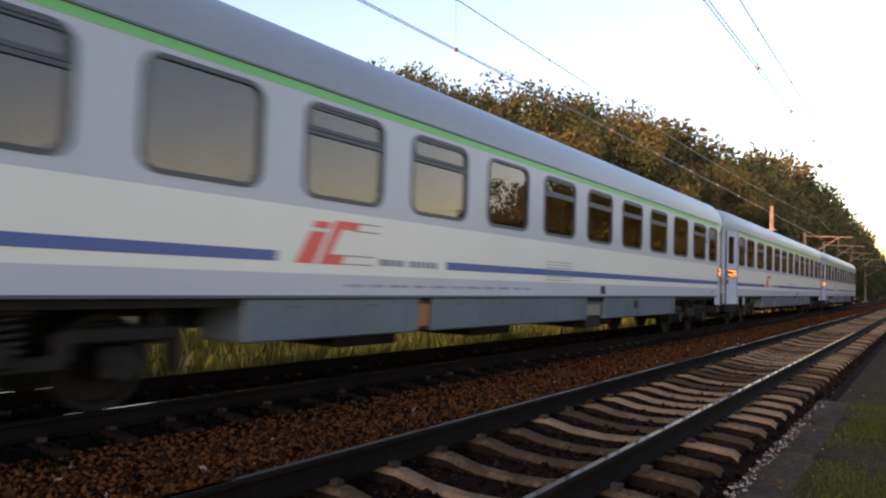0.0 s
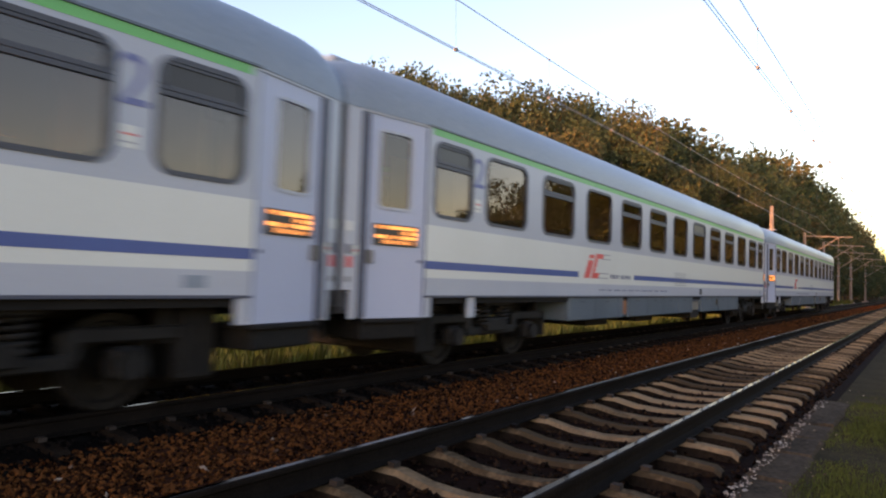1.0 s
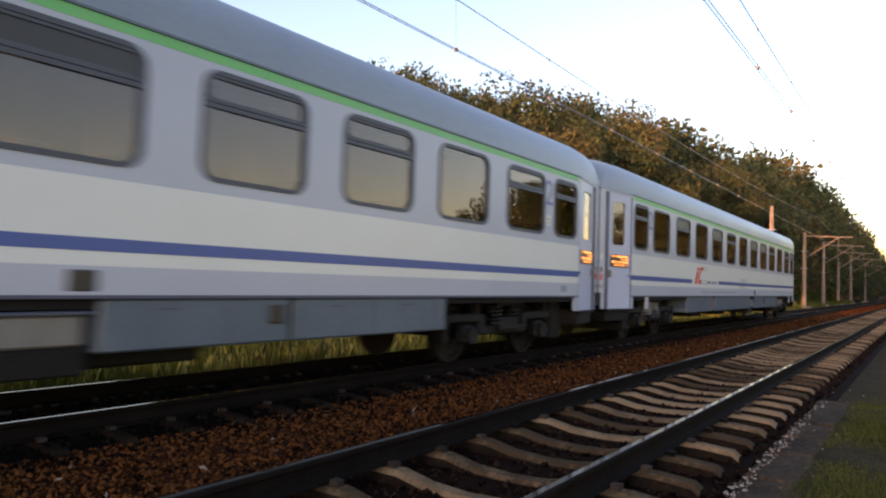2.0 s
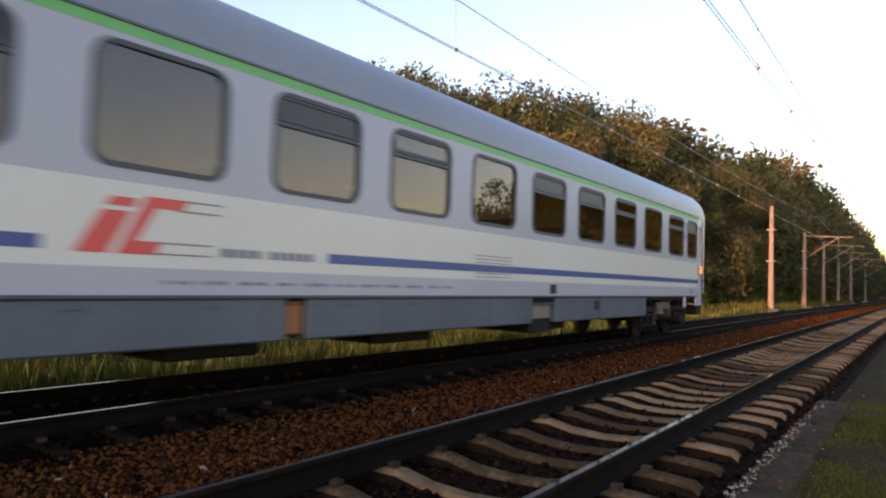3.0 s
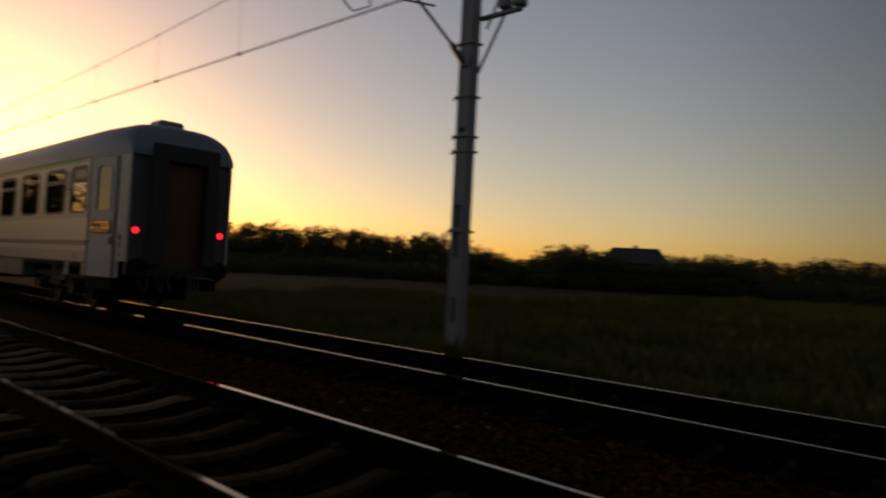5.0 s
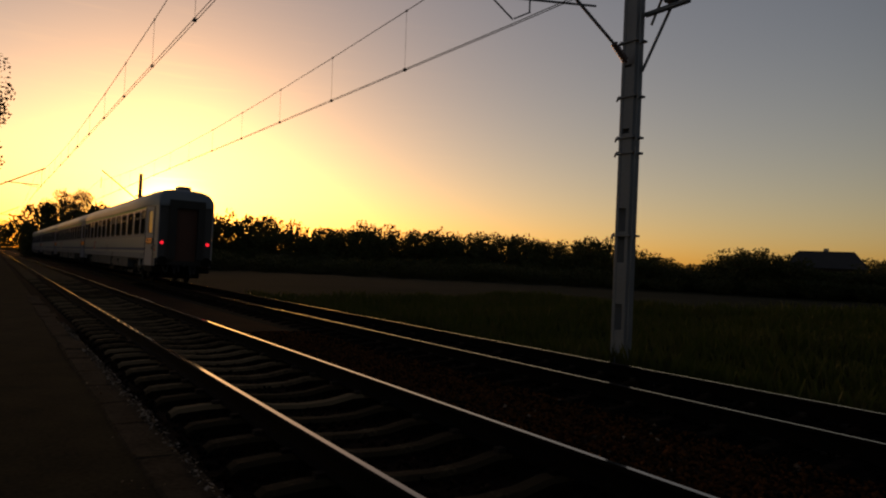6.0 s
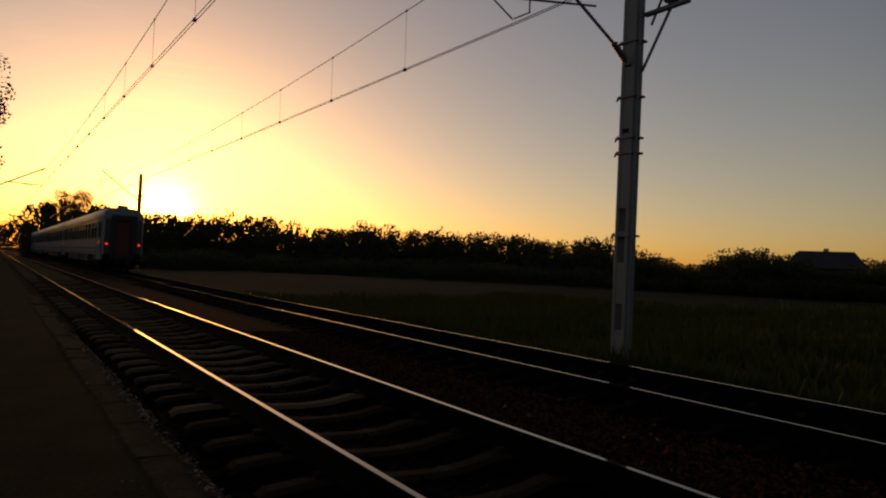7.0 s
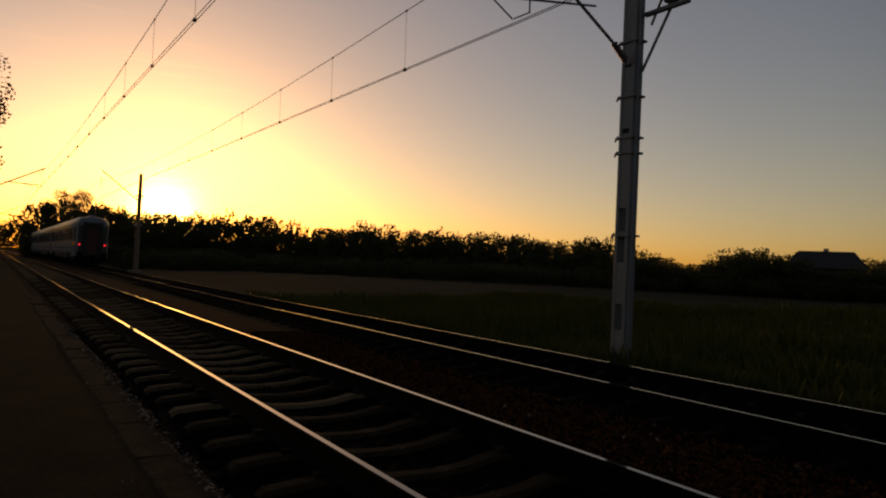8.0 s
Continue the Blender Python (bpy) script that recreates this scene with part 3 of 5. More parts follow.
def roof_mesh(rear):
    bm = bmesh.new()
    def end(e):
        rows = [(e + 0.02, 0.45), (e - 0.04, 0.68), (e - 0.14, 0.84), (e - 0.32, 0.95), (e - 0.6, 1.0), (HINGE, 1.0)]
        return [(x, h, 1 - max(0, x - HINGE) * math.tan(radians(TAPER)) / HALF) for x, h in rows]

    stations = end(rear) + [(-6, 1, 1), (-13, 1, 1), (-20, 1, 1)] + [(-LENGTH - x, h, w) for x, h, w in reversed(end(0.1))]
    n, rings = 28, []
    for x, hz, wy in stations:
        ring = []
        for k in range(n + 1):
            t = math.pi * k / n
            c, s = math.cos(t), math.sin(t)
            y = -math.copysign(abs(c) ** (2 / 3.2), c) * (HALF + 0.01) * wy
            ring.append(bm.verts.new((x, y, EAVE + 0.8 * hz * max(s, 0) ** (2 / 3.2))))
        rings.append(ring)
    for a, b in zip(rings, rings[1:]):
        for k in range(n):
            bm.faces.new((a[k], a[k + 1], b[k + 1], b[k]))
    bm.faces.new(rings[0])
    bm.faces.new(rings[-1][::-1])
    return mesh_of("roof", bm, M["roof"], 50)


def door_mesh():
    bm = bmesh.new()
    x0, x1, z0, z1 = -1.30, -0.26, 0.80, 3.44
    hole, outer = rounded(-1.02, -0.44, 2.24, 3.25, 0.07), square(x0, x1, z0, z1)
    y = -HALF + 0.015
    vi = [bm.verts.new((x, y, z)) for x, z in hole]
    vb = [bm.verts.new((x, y + 0.04, z)) for x, z in hole]
    vo, vs = {}, []
    for p in outer:
        if p not in vo:
            vo[p] = bm.verts.new((p[0], y, p[1]))
        vs.append(vo[p])
    for k in range(len(hole)):
        j = (k + 1) % len(hole)
        ring = [vi[k], vi[j], vs[j], vs[k]]
        bm.faces.new(ring if vs[j] is not vs[k] else ring[:3])
        bm.faces.new((vi[k], vb[k], vb[j], vi[j]))
    box(bm, x0, x1, y + 0.005, y + 0.045, z0, 2.2)
    return mesh_of("door", bm, M["door"])


M["door"] = material("door_lavender_paint", (0.32, 0.36, 0.47), (0.38, 0.42, 0.53), 0.35, 0, 60, 0.8, 0.02, 0.15)


def helix_mesh():
    bm = bmesh.new()
    turns, seg, tube, rad, h = 5, 14, 0.024, 0.11, 0.34
    rings = []
    for i in range(turns * seg + 1):
        a = i * math.tau / seg
        c = Vector((math.cos(a), math.sin(a), 0))
        p = c * rad + Vector((0, 0, h * i / (turns * seg)))
        rings.append([bm.verts.new(p + c * tube * math.cos(q * math.tau / 6) + Vector((0, 0, tube * math.sin(q * math.tau / 6)))) for q in range(6)])
    for a, b in zip(rings, rings[1:]):
        for k in range(6):
            bm.faces.new((a[k], a[(k + 1) % 6], b[(k + 1) % 6], b[k]))
    return mesh_of("coil_spring", bm, M["spring"], 60)


def wheelset_mesh():
    bm = bmesh.new()
    for s in (-1, 1):
        c = s * 0.75
        disc_stack(bm, [(-0.07, 0.46), (-0.055, 0.475), (-0.045, 0.462), (0.065, 0.455), (0.065, 0.39), (0.02, 0.36), (0.02, 0.18), (0.075, 0.14), (0.075, 0.06)] if s > 0 else
                   [(0.07, 0.46), (0.055, 0.475), (0.045, 0.462), (-0.065, 0.455), (-0.065, 0.39), (-0.02, 0.36), (-0.02, 0.18), (-0.075, 0.14), (-0.075, 0.06)], (0, c, 0), 28)
        for k in range(6):
            a = k * math.tau / 6
            box(bm, 0.27 * math.cos(a) - 0.025, 0.27 * math.cos(a) + 0.025, c + s * 0.02, c + s * 0.035, 0.27 * math.sin(a) - 0.025, 0.27 * math.sin(a) + 0.025)
    disc_stack(bm, [(-0.95, 0.07), (0.95, 0.07)], (0, 0, 0), 12)
    return mesh_of("wheelset", bm, M["wheel"], 40)


def bogie(parent, xc, spring, spring_label):
    bm = bmesh.new()
    for s in (-1, 1):
        y0, y1 = s * 1.05 - 0.07, s * 1.05 + 0.07
        box(bm, -0.75, 0.75, y0, y1, 0.44, 0.58, 0.02)
        for d in (-1, 1):
            box(bm, min(d * 0.72, d * 1.75), max(d * 0.72, d * 1.75), y0, y1, 0.66, 0.80, 0.02)
            box(bm, d * 0.72 - 0.08, d * 0.72 + 0.08, y0, y1, 0.5, 0.78, 0.02)
            box(bm, d * 1.78 - 0.04, d * 1.78 + 0.04, y0 - 0.02, y1 + 0.02, 0.35, 0.8, 0.01)
    box(bm, -0.3, 0.3, -1.2, 1.2, 0.5, 0.72, 0.02)
    box(bm, -0.45, 0.45, -1.25, 1.25, 0.92, 1.02, 0.02)
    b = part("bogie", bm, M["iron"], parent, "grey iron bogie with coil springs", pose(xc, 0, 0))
    for s in (-1, 1):
        for d in (-0.29, 0.29):
            part("coil_spring", spring, None, b, spring_label, pose(d, s * 1.08, 0.58))
        for d in (-1.2, 1.2):
            bm = bmesh.new()
            box(bm, d - 0.15, d + 0.15, s * 1.08 - 0.1, s * 1.08 + 0.1, 0.32, 0.62, 0.04)
            disc_stack(bm, [(-0.06, 0.13), (0.06, 0.13)] if s > 0 else [(0.06, 0.13), (-0.06, 0.13)], (d, s * 1.2, 0.46), 16)
            part("axle_box", bm, M["iron"], b)
            bm = bmesh.new()
            rod(bm, (d + 0.28, s * 1.02, 0.3), (d + 0.2, s * 1.02, 0.72), 0.035, 0.035)
            box(bm, d + 0.36, d + 0.48, s * 0.98 - 0.08, s * 0.98 + 0.08, 0.62, 0.98, 0.01)
            part("damper", bm, M["iron"], b)
    return b


SPRING, WHEELSET = helix_mesh(), wheelset_mesh()
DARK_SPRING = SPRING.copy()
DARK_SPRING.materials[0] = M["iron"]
rib = bmesh.new()
box(rib, -25.4, -0.9, -0.015, 0.015, 0, 0.03)
RIB = mesh_of("roof_rib", rib, M["roof"])
ROOF, LAST_ROOF, SIDE, DOOR = roof_mesh(0.1), roof_mesh(0.27), side_wall_mesh(), door_mesh()
HOPPERS = [{0, 2, 3, 5, 6, 7, 8, 10, 11, 12}, {0, 1, 3, 4, 5, 6, 8, 9, 11, 12}, {0, 1, 3, 4, 5, 7, 8, 10, 12}, {0, 1, 3, 4, 5, 7, 8, 10, 12}]
OPEN = [{3, 8}, {0, 10, 12}, {5, 9, 12}, {0, 4, 5, 8, 10}]
MOVERS, WHEELS = [], []
AXLES = [-3.66 + 1.2, -3.66 - 1.2, -LENGTH + 3.66 + 1.2, -LENGTH + 3.66 - 1.2]
FLIP = pose(-LENGTH, 0, 0, 0, 0, 180)


def vestibule_mesh(edge):
    """Corner pillar, door jambs and lintel at one doorway, up to the coach's corner."""
    bm = bmesh.new()
    box(bm, -0.13, edge, -HALF, -HALF + 0.05, 1.16, EAVE)
    box(bm, -0.13, -0.03, -HALF, -HALF + 0.05, 0.80, 1.16)
    box(bm, HINGE, -0.13, -HALF, -HALF + 0.05, 3.44, EAVE)
    return mesh_of("door_surround", bm, M["grey"])


VESTIBULE, LAST_VESTIBULE = vestibule_mesh(0.1), vestibule_mesh(0.27)


def jamb_mesh():
    bm = bmesh.new()
    box(bm, -0.26, -0.13, -HALF - 0.012, -HALF + 0.04, 0.82, 3.42)
    box(bm, -1.318, -1.302, -HALF + 0.001, -HALF + 0.04, 0.82, 3.42)
    return mesh_of("door_seal", bm, M["slate"])


M["slate"] = material("slate_blue_seal", (0.035, 0.042, 0.065), (0.06, 0.068, 0.10), 0.5, 0, 40, 3, 0.05)
JAMB = jamb_mesh()


def display(door, mirrored):
    bm = bmesh.new()
    box(bm, -1.16, -0.38, -HALF - 0.012, -HALF + 0.03, 1.75, 2.03, 0.006)
    d = part("destination_display", bm, M["black"], door, "black display with amber dot-matrix lines")
    y = -HALF - 0.016
    up = pose(0, 0, 0, 90, 0, 0)
    turn = Matrix.Translation((-1.54, 0, 0)) @ Matrix.Diagonal((-1, 1, 1, 1)) if mirrored else Matrix.Identity(4)
    lettering("display_text", "3700", 0.066, M["led"], d, turn @ pose(-1.09, y, 1.963) @ up)
    lettering("display_text", "ZIELONA GÓRA", 0.066, M["led"], d, turn @ pose(-1.03, y, 1.775) @ up)
    lettering("display_text", "PRZE", 0.062, M["led"], d, turn @ pose(-0.72, y, 1.902) @ up)
    lettering("display_text", "GŁÓWNY", 0.062, M["led"], d, turn @ pose(-0.97, y, 1.839) @ up)
    lettering("display_text", "19", 0.066, M["led"], d, turn @ pose(-0.51, y, 1.775) @ up)
    for x0, x1, z0 in ((-1.13, -1.10, 1.966), (-0.92, -0.44, 1.966), (-0.53, -0.42, 1.904), (-1.14, -0.99, 1.841), (-0.68, -0.44, 1.841)):
        bm = bmesh.new()
        x = x0
        while x < x1:
            box(bm, x, x + 0.026, y - 0.001, y + 0.002, z0, z0 + 0.043)
            x += 0.034
        part("display_writing", bm, M["led"], d, at=turn)["kind"] = "stuff"
    return d


def doorway(coach, m, mirrored=False, last=False):
    """Door and corner of a coach, on the wall that tapers towards the coach's end."""
    base = m
    m = m @ pose(HINGE, -HALF, 0, 0, 0, TAPER) @ pose(-HINGE, HALF, 0)
    s = part("door_surround", LAST_VESTIBULE if last else VESTIBULE, None, coach, "grey painted corner and door surround", m)
    bm = bmesh.new()
    box(bm, -1.48, HINGE, -HALF + 0.002, -HALF + 0.05, 0.80, 1.098)
    part("sill_plate", bm, M["grey"], coach, "grey plate beside the step", base)
    d = part("door", DOOR, None, coach, "closed lavender-grey entrance door", m)
    part("door_seal", JAMB, None, d, "dark slate vertical seal")
    part("door_window", pane_mesh("door_window", -1.02, -0.44, 2.24, 3.25, 0.07, -HALF + 0.03, M["glass"]), None, d, "tinted door glass")
    part("window_trim", ring_mesh("window_trim", -1.005, -0.455, 2.255, 3.235, 0.06, 0.035, -HALF + 0.002, -HALF + 0.05, M["grey"]), None, d)
    display(d, mirrored)
    bm = bmesh.new()
    box(bm, -0.37, -0.28, -HALF - 0.02, -HALF + 0.02, 1.50, 1.68, 0.01)
    rod(bm, (-0.325, -HALF - 0.045, 1.52), (-0.325, -HALF - 0.045, 1.66), 0.01)
    part("handle", bm, M["cream"], d, "pale recessed door handle")
    bm = bmesh.new()
    disc_stack(bm, [(0.0, 0.025), (0.02, 0.025)], (-1.22, -HALF, 1.56), 12)
    part("door_button", bm, M["slate"], d)
    bm = bmesh.new()
    box(bm, -1.25, -0.24, -HALF + 0.03, -0.7, 0.52, 0.78, 0.02)
    box(bm, -1.32, -0.22, -HALF - 0.03, -0.8, 0.74, 0.79, 0.01)
    part("step", bm, M["under"], s, "dark entrance step")
    for x0, x1, z0, z1, mt, nm in ((-0.02, 0.07, 1.90, 2.02, "white", "marker_plate"), (-0.11, -0.04, 1.60, 1.72, "white", "marker_plate"), (-0.10, -0.05, 1.645, 1.665, "lens", "marker_bar"),
                                   (-0.02, 0.05, 1.61, 1.73, "slate", "marker_plate"), (-0.03, 0.05, 1.44, 1.58, "lens", "reflector"), (0.0, 0.05, 1.26, 1.33, "cream", "marker_plate")):
        bm = bmesh.new()
        box(bm, x0, x1, -HALF - (0.016 if nm == "marker_bar" else 0.012), -HALF + 0.01, z0, z1, 0.004)
        part(nm, bm, M[mt], s)


def coach(index):
    th = new("passenger_coach")
    tagged(th, "grey and cream passenger coach with blue and green stripes", "railway coach", "coaches of the train")
    rf = part("roof", LAST_ROOF if index == 3 else ROOF, None, th, "curved grey metal roof")
    for y, z in ((-1.17, 3.98), (1.17, 3.98), (-0.75, 4.205), (0.75, 4.205)):
        part("roof_rib", RIB, None, rf, at=pose(0, y, z))
    for m in (Matrix.Identity(4), FLIP):
        sw = part("side_wall", SIDE, None, th, "grey and cream painted steel side", m)
        bm = bmesh.new()
        box(bm, -LENGTH - HINGE, HINGE, -HALF - 0.02, -HALF + 0.03, EAVE - 0.005, EAVE + 0.02)
        part("rain_gutter", bm, M["skirt"], sw, "narrow dark rain gutter")
        bm = bmesh.new()
        box(bm, -LENGTH + 1.32, -1.32, -HALF - 0.008, -HALF + 0.02, SOLE - 0.03, SOLE - 0.002)
        part("sill_lip", bm, M["slate"], sw)
    # stripes
    for m, gaps in ((Matrix.Identity(4), [(-LENGTH + 1.32, -19.97), (-16.84, -1.32)]), (FLIP, [(-LENGTH + 1.32, -1.32)])):
        for x0, x1 in gaps:
            bm = bmesh.new()
            box(bm, x0, x1, -HALF - 0.003, -HALF + 0.004, 1.468, 1.582)
            part("blue_stripe", bm, M["blue"], th, "blue painted stripe", m)
        bm = bmesh.new()
        box(bm, -LENGTH + 1.42, -1.42, -HALF - 0.003, -HALF + 0.004, 3.365, 3.462)
        part("green_stripe", bm, M["green"], th, "green painted stripe", m)
    for near, m in ((True, Matrix.Identity(4)), (False, FLIP)):
        for i, (x0, x1, kind_) in enumerate(WINDOWS):
            fr, pn, tr, op, hp = WIN_MESH[kind_]
            at = m @ pose((x0 + x1) / 2, -HALF, 0)
            if near:
                w = part("window", fr, None, th, "rounded coach window in a dark rubber frame", at)
                part("pane", pn, None, w)
                if i in HOPPERS[index]:
                    part("transom", tr, None, w)
                    part("hopper_frame", hp, None, w)
                    # a black sheet before the pane stands for the unlit inside
                    if i in OPEN[index]:
                        part("open_hopper", op, None, w, "black sheet for the shaded gap of a tilted-open hopper")
            else:
                part("window", pn, None, th, "tinted window of the far side", at)
    for m in (Matrix.Identity(4), FLIP):
        doorway(th, m, last=index == 3 and m is not FLIP)
    # near side, front door, and far side, rear door: mirrored doorways share the handed meshes
    mir = Matrix.Diagonal((1, -1, 1, 1))
    for base in (Matrix.Identity(4), FLIP):
        doorway(th, base @ mir, True, index == 3 and base is not FLIP)
    # ends with gangway bellows
    for m in (Matrix.Identity(4), FLIP):
        last = index == 3 and m is not FLIP
        bm = bmesh.new()
        box(bm, 0.0, 0.05, -1.15, 1.15, 0.95, EAVE)
        e = part("end_wall", bm, M["endgrey"], th, "grey end wall", m @ pose(0.15 if last else 0.03, 0, 0))
        bm = bmesh.new()
        deep = 9 if last else 3
        folds = []
        for k in range(2 * deep + 1):
            o, x = 0.03 * (k % 2), 0.05 + 0.016 * k
            folds.append([bm.verts.new((x, y, z)) for y, z in ((-0.72 - o, 1.12), (-0.72 - o, 3.72 + o), (0.72 + o, 3.72 + o), (0.72 + o, 1.12), (0.46, 1.12), (0.46, 3.40), (-0.46, 3.40), (-0.46, 1.12))])
        for p, q in zip(folds, folds[1:]):
            for k in range(8):
                bm.faces.new((p[k], p[(k + 1) % 8], q[(k + 1) % 8], q[k]))
        bm.faces.new(folds[0])
        bm.faces.new(folds[-1])
        part("gangway_bellows", bm, M["rubber"], e, "black rubber gangway surround")
        bm = bmesh.new()
        box(bm, 0.05, 0.08, -0.46, 0.46, 1.05, 3.37)
        part("end_door", bm, M["enddoor"], e, "dull red end door")
        for s in (-1, 1):
            bm = bmesh.new()
            rod(bm, (-0.1, s * 0.95, 1.02), (0.14, s * 0.95, 1.02), 0.09, 0.09, 14)
            rod(bm, (0.14, s * 0.95, 1.02), (0.18, s * 0.95, 1.02), 0.22, 0.2, 18)
            part("buffer", bm, M["under"], e, "black round buffer")
            bm = bmesh.new()
            rod(bm, (0.03, s * 0.98, 1.84), (0.068, s * 0.98, 1.84), 0.075, 0.07, 14)
            part("tail_lamp", bm, M["tail"] if last else M["lens"], e, "red tail lamp")
        bm = bmesh.new()
        box(bm, -0.15, 0.07, -1.13, 1.13, 0.86, 1.14, 0.02)
        for s, out, drop in ((-1, 0.16, 0.42), (1, 0.16, 0.42), (-0.6, 0.26, 0.34), (0.6, 0.22, 0.50), (-1.9, 0.20, 0.36)):
            prev = None
            for k in range(9):
                a = math.pi * k / 8
                p = (0.06 + out * math.sin(a), s * (0.35 + 0.07 * k / 4), 0.9 - drop * math.sin(a))
                if prev:
                    rod(bm, prev, p, 0.02, 0.02, 6)
                prev = p
        box(bm, 0.0, 0.14, -0.06, 0.06, 0.8, 1.02, 0.01)
        part("coupling_gear", bm, M["rubber"], e, "black hoses and screw coupling")
    # inside
    bm = bmesh.new()
    box(bm, -LENGTH + 0.8, -0.8, -HALF + 0.12, HALF - 0.12, 1.12, 1.2)
    part("floor_pan", bm, M["under"], th)
    bm = bmesh.new()
    for k, (x0, x1, kind_) in enumerate(WINDOWS[1:-1]):
        c = (x0 + x1) / 2
        box(bm, c - 0.96, c + 0.34, 0.33, 0.36, 1.2, 3.4)
        box(bm, c + 0.34, c + 0.62, 0.33, 0.36, 1.2, 2.42)
        box(bm, c + 0.34, c + 0.62, 0.33, 0.36, 2.6, 3.4)
        box(bm, c + 0.62, c + 0.965, 0.33, 0.36, 1.2, 3.4)
        box(bm, c + 0.95, c + 0.975, -1.3, 0.33, 1.2, 3.4)
    part("partition", bm, M["lining"], th, "beige compartment partitions")
    for k, (x0, x1, kind_) in enumerate(WINDOWS[1:-1]):
        c = (x0 + x1) / 2
        bm = bmesh.new()
        box(bm, c - 0.93, c - 0.5, -1.25, 0.3, 1.2, 1.62, 0.03)
        box(bm, c - 0.93, c - 0.78, -1.25, 0.3, 1.62, 2.42, 0.03)
        box(bm, c + 0.5, c + 0.93, -1.25, 0.3, 1.2, 1.62, 0.03)
        box(bm, c + 0.78, c + 0.93, -1.25, 0.3, 1.62, 2.42, 0.03)
        part("seat", bm, M["seat"], th, "dark blue compartment seats")["kind"] = "stuff"
        bm = bmesh.new()
        box(bm, c + 0.30 - 0.1 * (k % 3), c + 0.52 - 0.1 * (k % 3), 0.29, 0.325, 2.36, 2.45, 0.01)
        part("wall_lamp", bm, M["lamp"], th, "warm small wall lamp in a compartment")
    for x in (-1.5, -LENGTH + 0.9):
        bm = bmesh.new()
        box(bm, x + 0.25, x + 0.7, 0.74, 0.78, 3.44, 3.465, 0.006)
        part("ceiling_lamp", bm, M["strip"], th, "warm strip lamp in the vestibule")
        bm = bmesh.new()
        box(bm, x - 0.3, x + 0.9, 0.9, 0.94, 1.2, 3.5)
        box(bm, x - 0.32, x - 0.28, -1.2, 0.9, 1.2, 3.4)
        part("vestibule_wall", bm, M["lining"], th, "beige vestibule wall")
    # equipment under the floor
    bm = bmesh.new()
    box(bm, -25.4, -0.7, -0.5, 0.5, 0.85, 1.1)
    box(bm, -24.7, -1.4, -HALF + 0.06, HALF - 0.06, 0.98, 1.12)
    part("underframe", bm, M["under"], th, "near-black underframe")
    for x0, x1 in ((-20.33, -17.40), (-17.10, -11.75), (-10.85, -8.75), (-8.68, -5.80)):
        for s in (-1, 1):
            bm = bmesh.new()
            ya, yb = sorted((s * (HALF - 0.03), s * 0.62))
            box(bm, x0, x1, ya, yb, 0.60, 1.068, 0.02)
            sk = part("equipment_skirt", bm, M["skirt"], th, "blue-grey painted equipment box")
            if s < 0:
                bm = bmesh.new()
                for q in range(1, int((x1 - x0) / 1.3) + 1):
                    box(bm, x0 + 1.3 * q - 0.006, x0 + 1.3 * q + 0.006, ya - 0.004, ya + 0.01, 0.63, 1.04)
                    box(bm, x0 + 1.3 * q - 0.75, x0 + 1.3 * q - 0.55, ya - 0.012, ya + 0.01, 0.965, 0.985)
                part("panel_joints", bm, M["slate"], sk)["kind"] = "stuff"
    bm = bmesh.new()
    box(bm, -17.36, -17.14, -HALF + 0.06, -0.7, 0.66, 1.05, 0.02)
    part("filler_box", bm, M["orange"], th, "orange filler box")
    bm = bmesh.new()
    box(bm, -11.66, -10.95, -HALF + 0.08, -0.7, 0.67, 0.93, 0.02)
    bt = part("battery_box", bm, M["cream"], th, "pale battery box")
    bm = bmesh.new()
    box(bm, -11.70, -10.91, -HALF + 0.10, -0.7, 0.42, 0.67, 0.02)
    part("battery_tray", bm, M["under"], bt, "dark tray below the battery box")
    bm = bmesh.new()
    box(bm, -11.72, -10.88, -HALF + 0.05, -0.7, 0.93, 0.965, 0.008)
    part("battery_lid", bm, M["slate"], bt, "dark lid with an overhanging rim")
    for x0, x1 in ((-15.5, -14.2), (-11.6, -9.6), (-18.6, -17.4)):
        bm = bmesh.new()
        box(bm, x0, x1, -1.0, 1.0, 0.42, 0.62, 0.03)
        part("air_tank", bm, M["under"], th)
    for x in (-1.95, -LENGTH + 1.55):
        bm = bmesh.new()
        box(bm, x, x + 0.46, -1.12, 1.12, 0.24, 1.06, 0.04)
        part("brake_gear", bm, M["under"], th, "dark brake gear behind the step")
    # lettering and marks
    up = pose(0, 0, 0, 90, 0, 0)
    lettering("class_numeral", "2", 0.66, M["two"], th, pose(-2.84, -HALF - 0.004, 2.76) @ up, "dark blue class numeral")
    lettering("class_numeral", "2", 0.66, M["two"], th, pose(-23.88, -HALF - 0.004, 2.76) @ up, "dark blue class numeral")
    for x in (-2.78, -23.82):
        bm = bmesh.new()
        box(bm, x, x + 0.17, -HALF - 0.005, -HALF + 0.003, 2.38, 2.58)
        st = part("sticker", bm, M["white"], th, "white notice sticker with a red mark")
        bm = bmesh.new()
        box(bm, x + 0.03, x + 0.14, -HALF - 0.008, -HALF, 2.49, 2.51)
        part("sticker_mark", bm, M["red"], st)
        bm = bmesh.new()
        box(bm, x + 0.03, x + 0.12, -HALF - 0.008, -HALF, 2.42, 2.435)
        part("sticker_mark", bm, M["ink"], st)
    bm = bmesh.new()
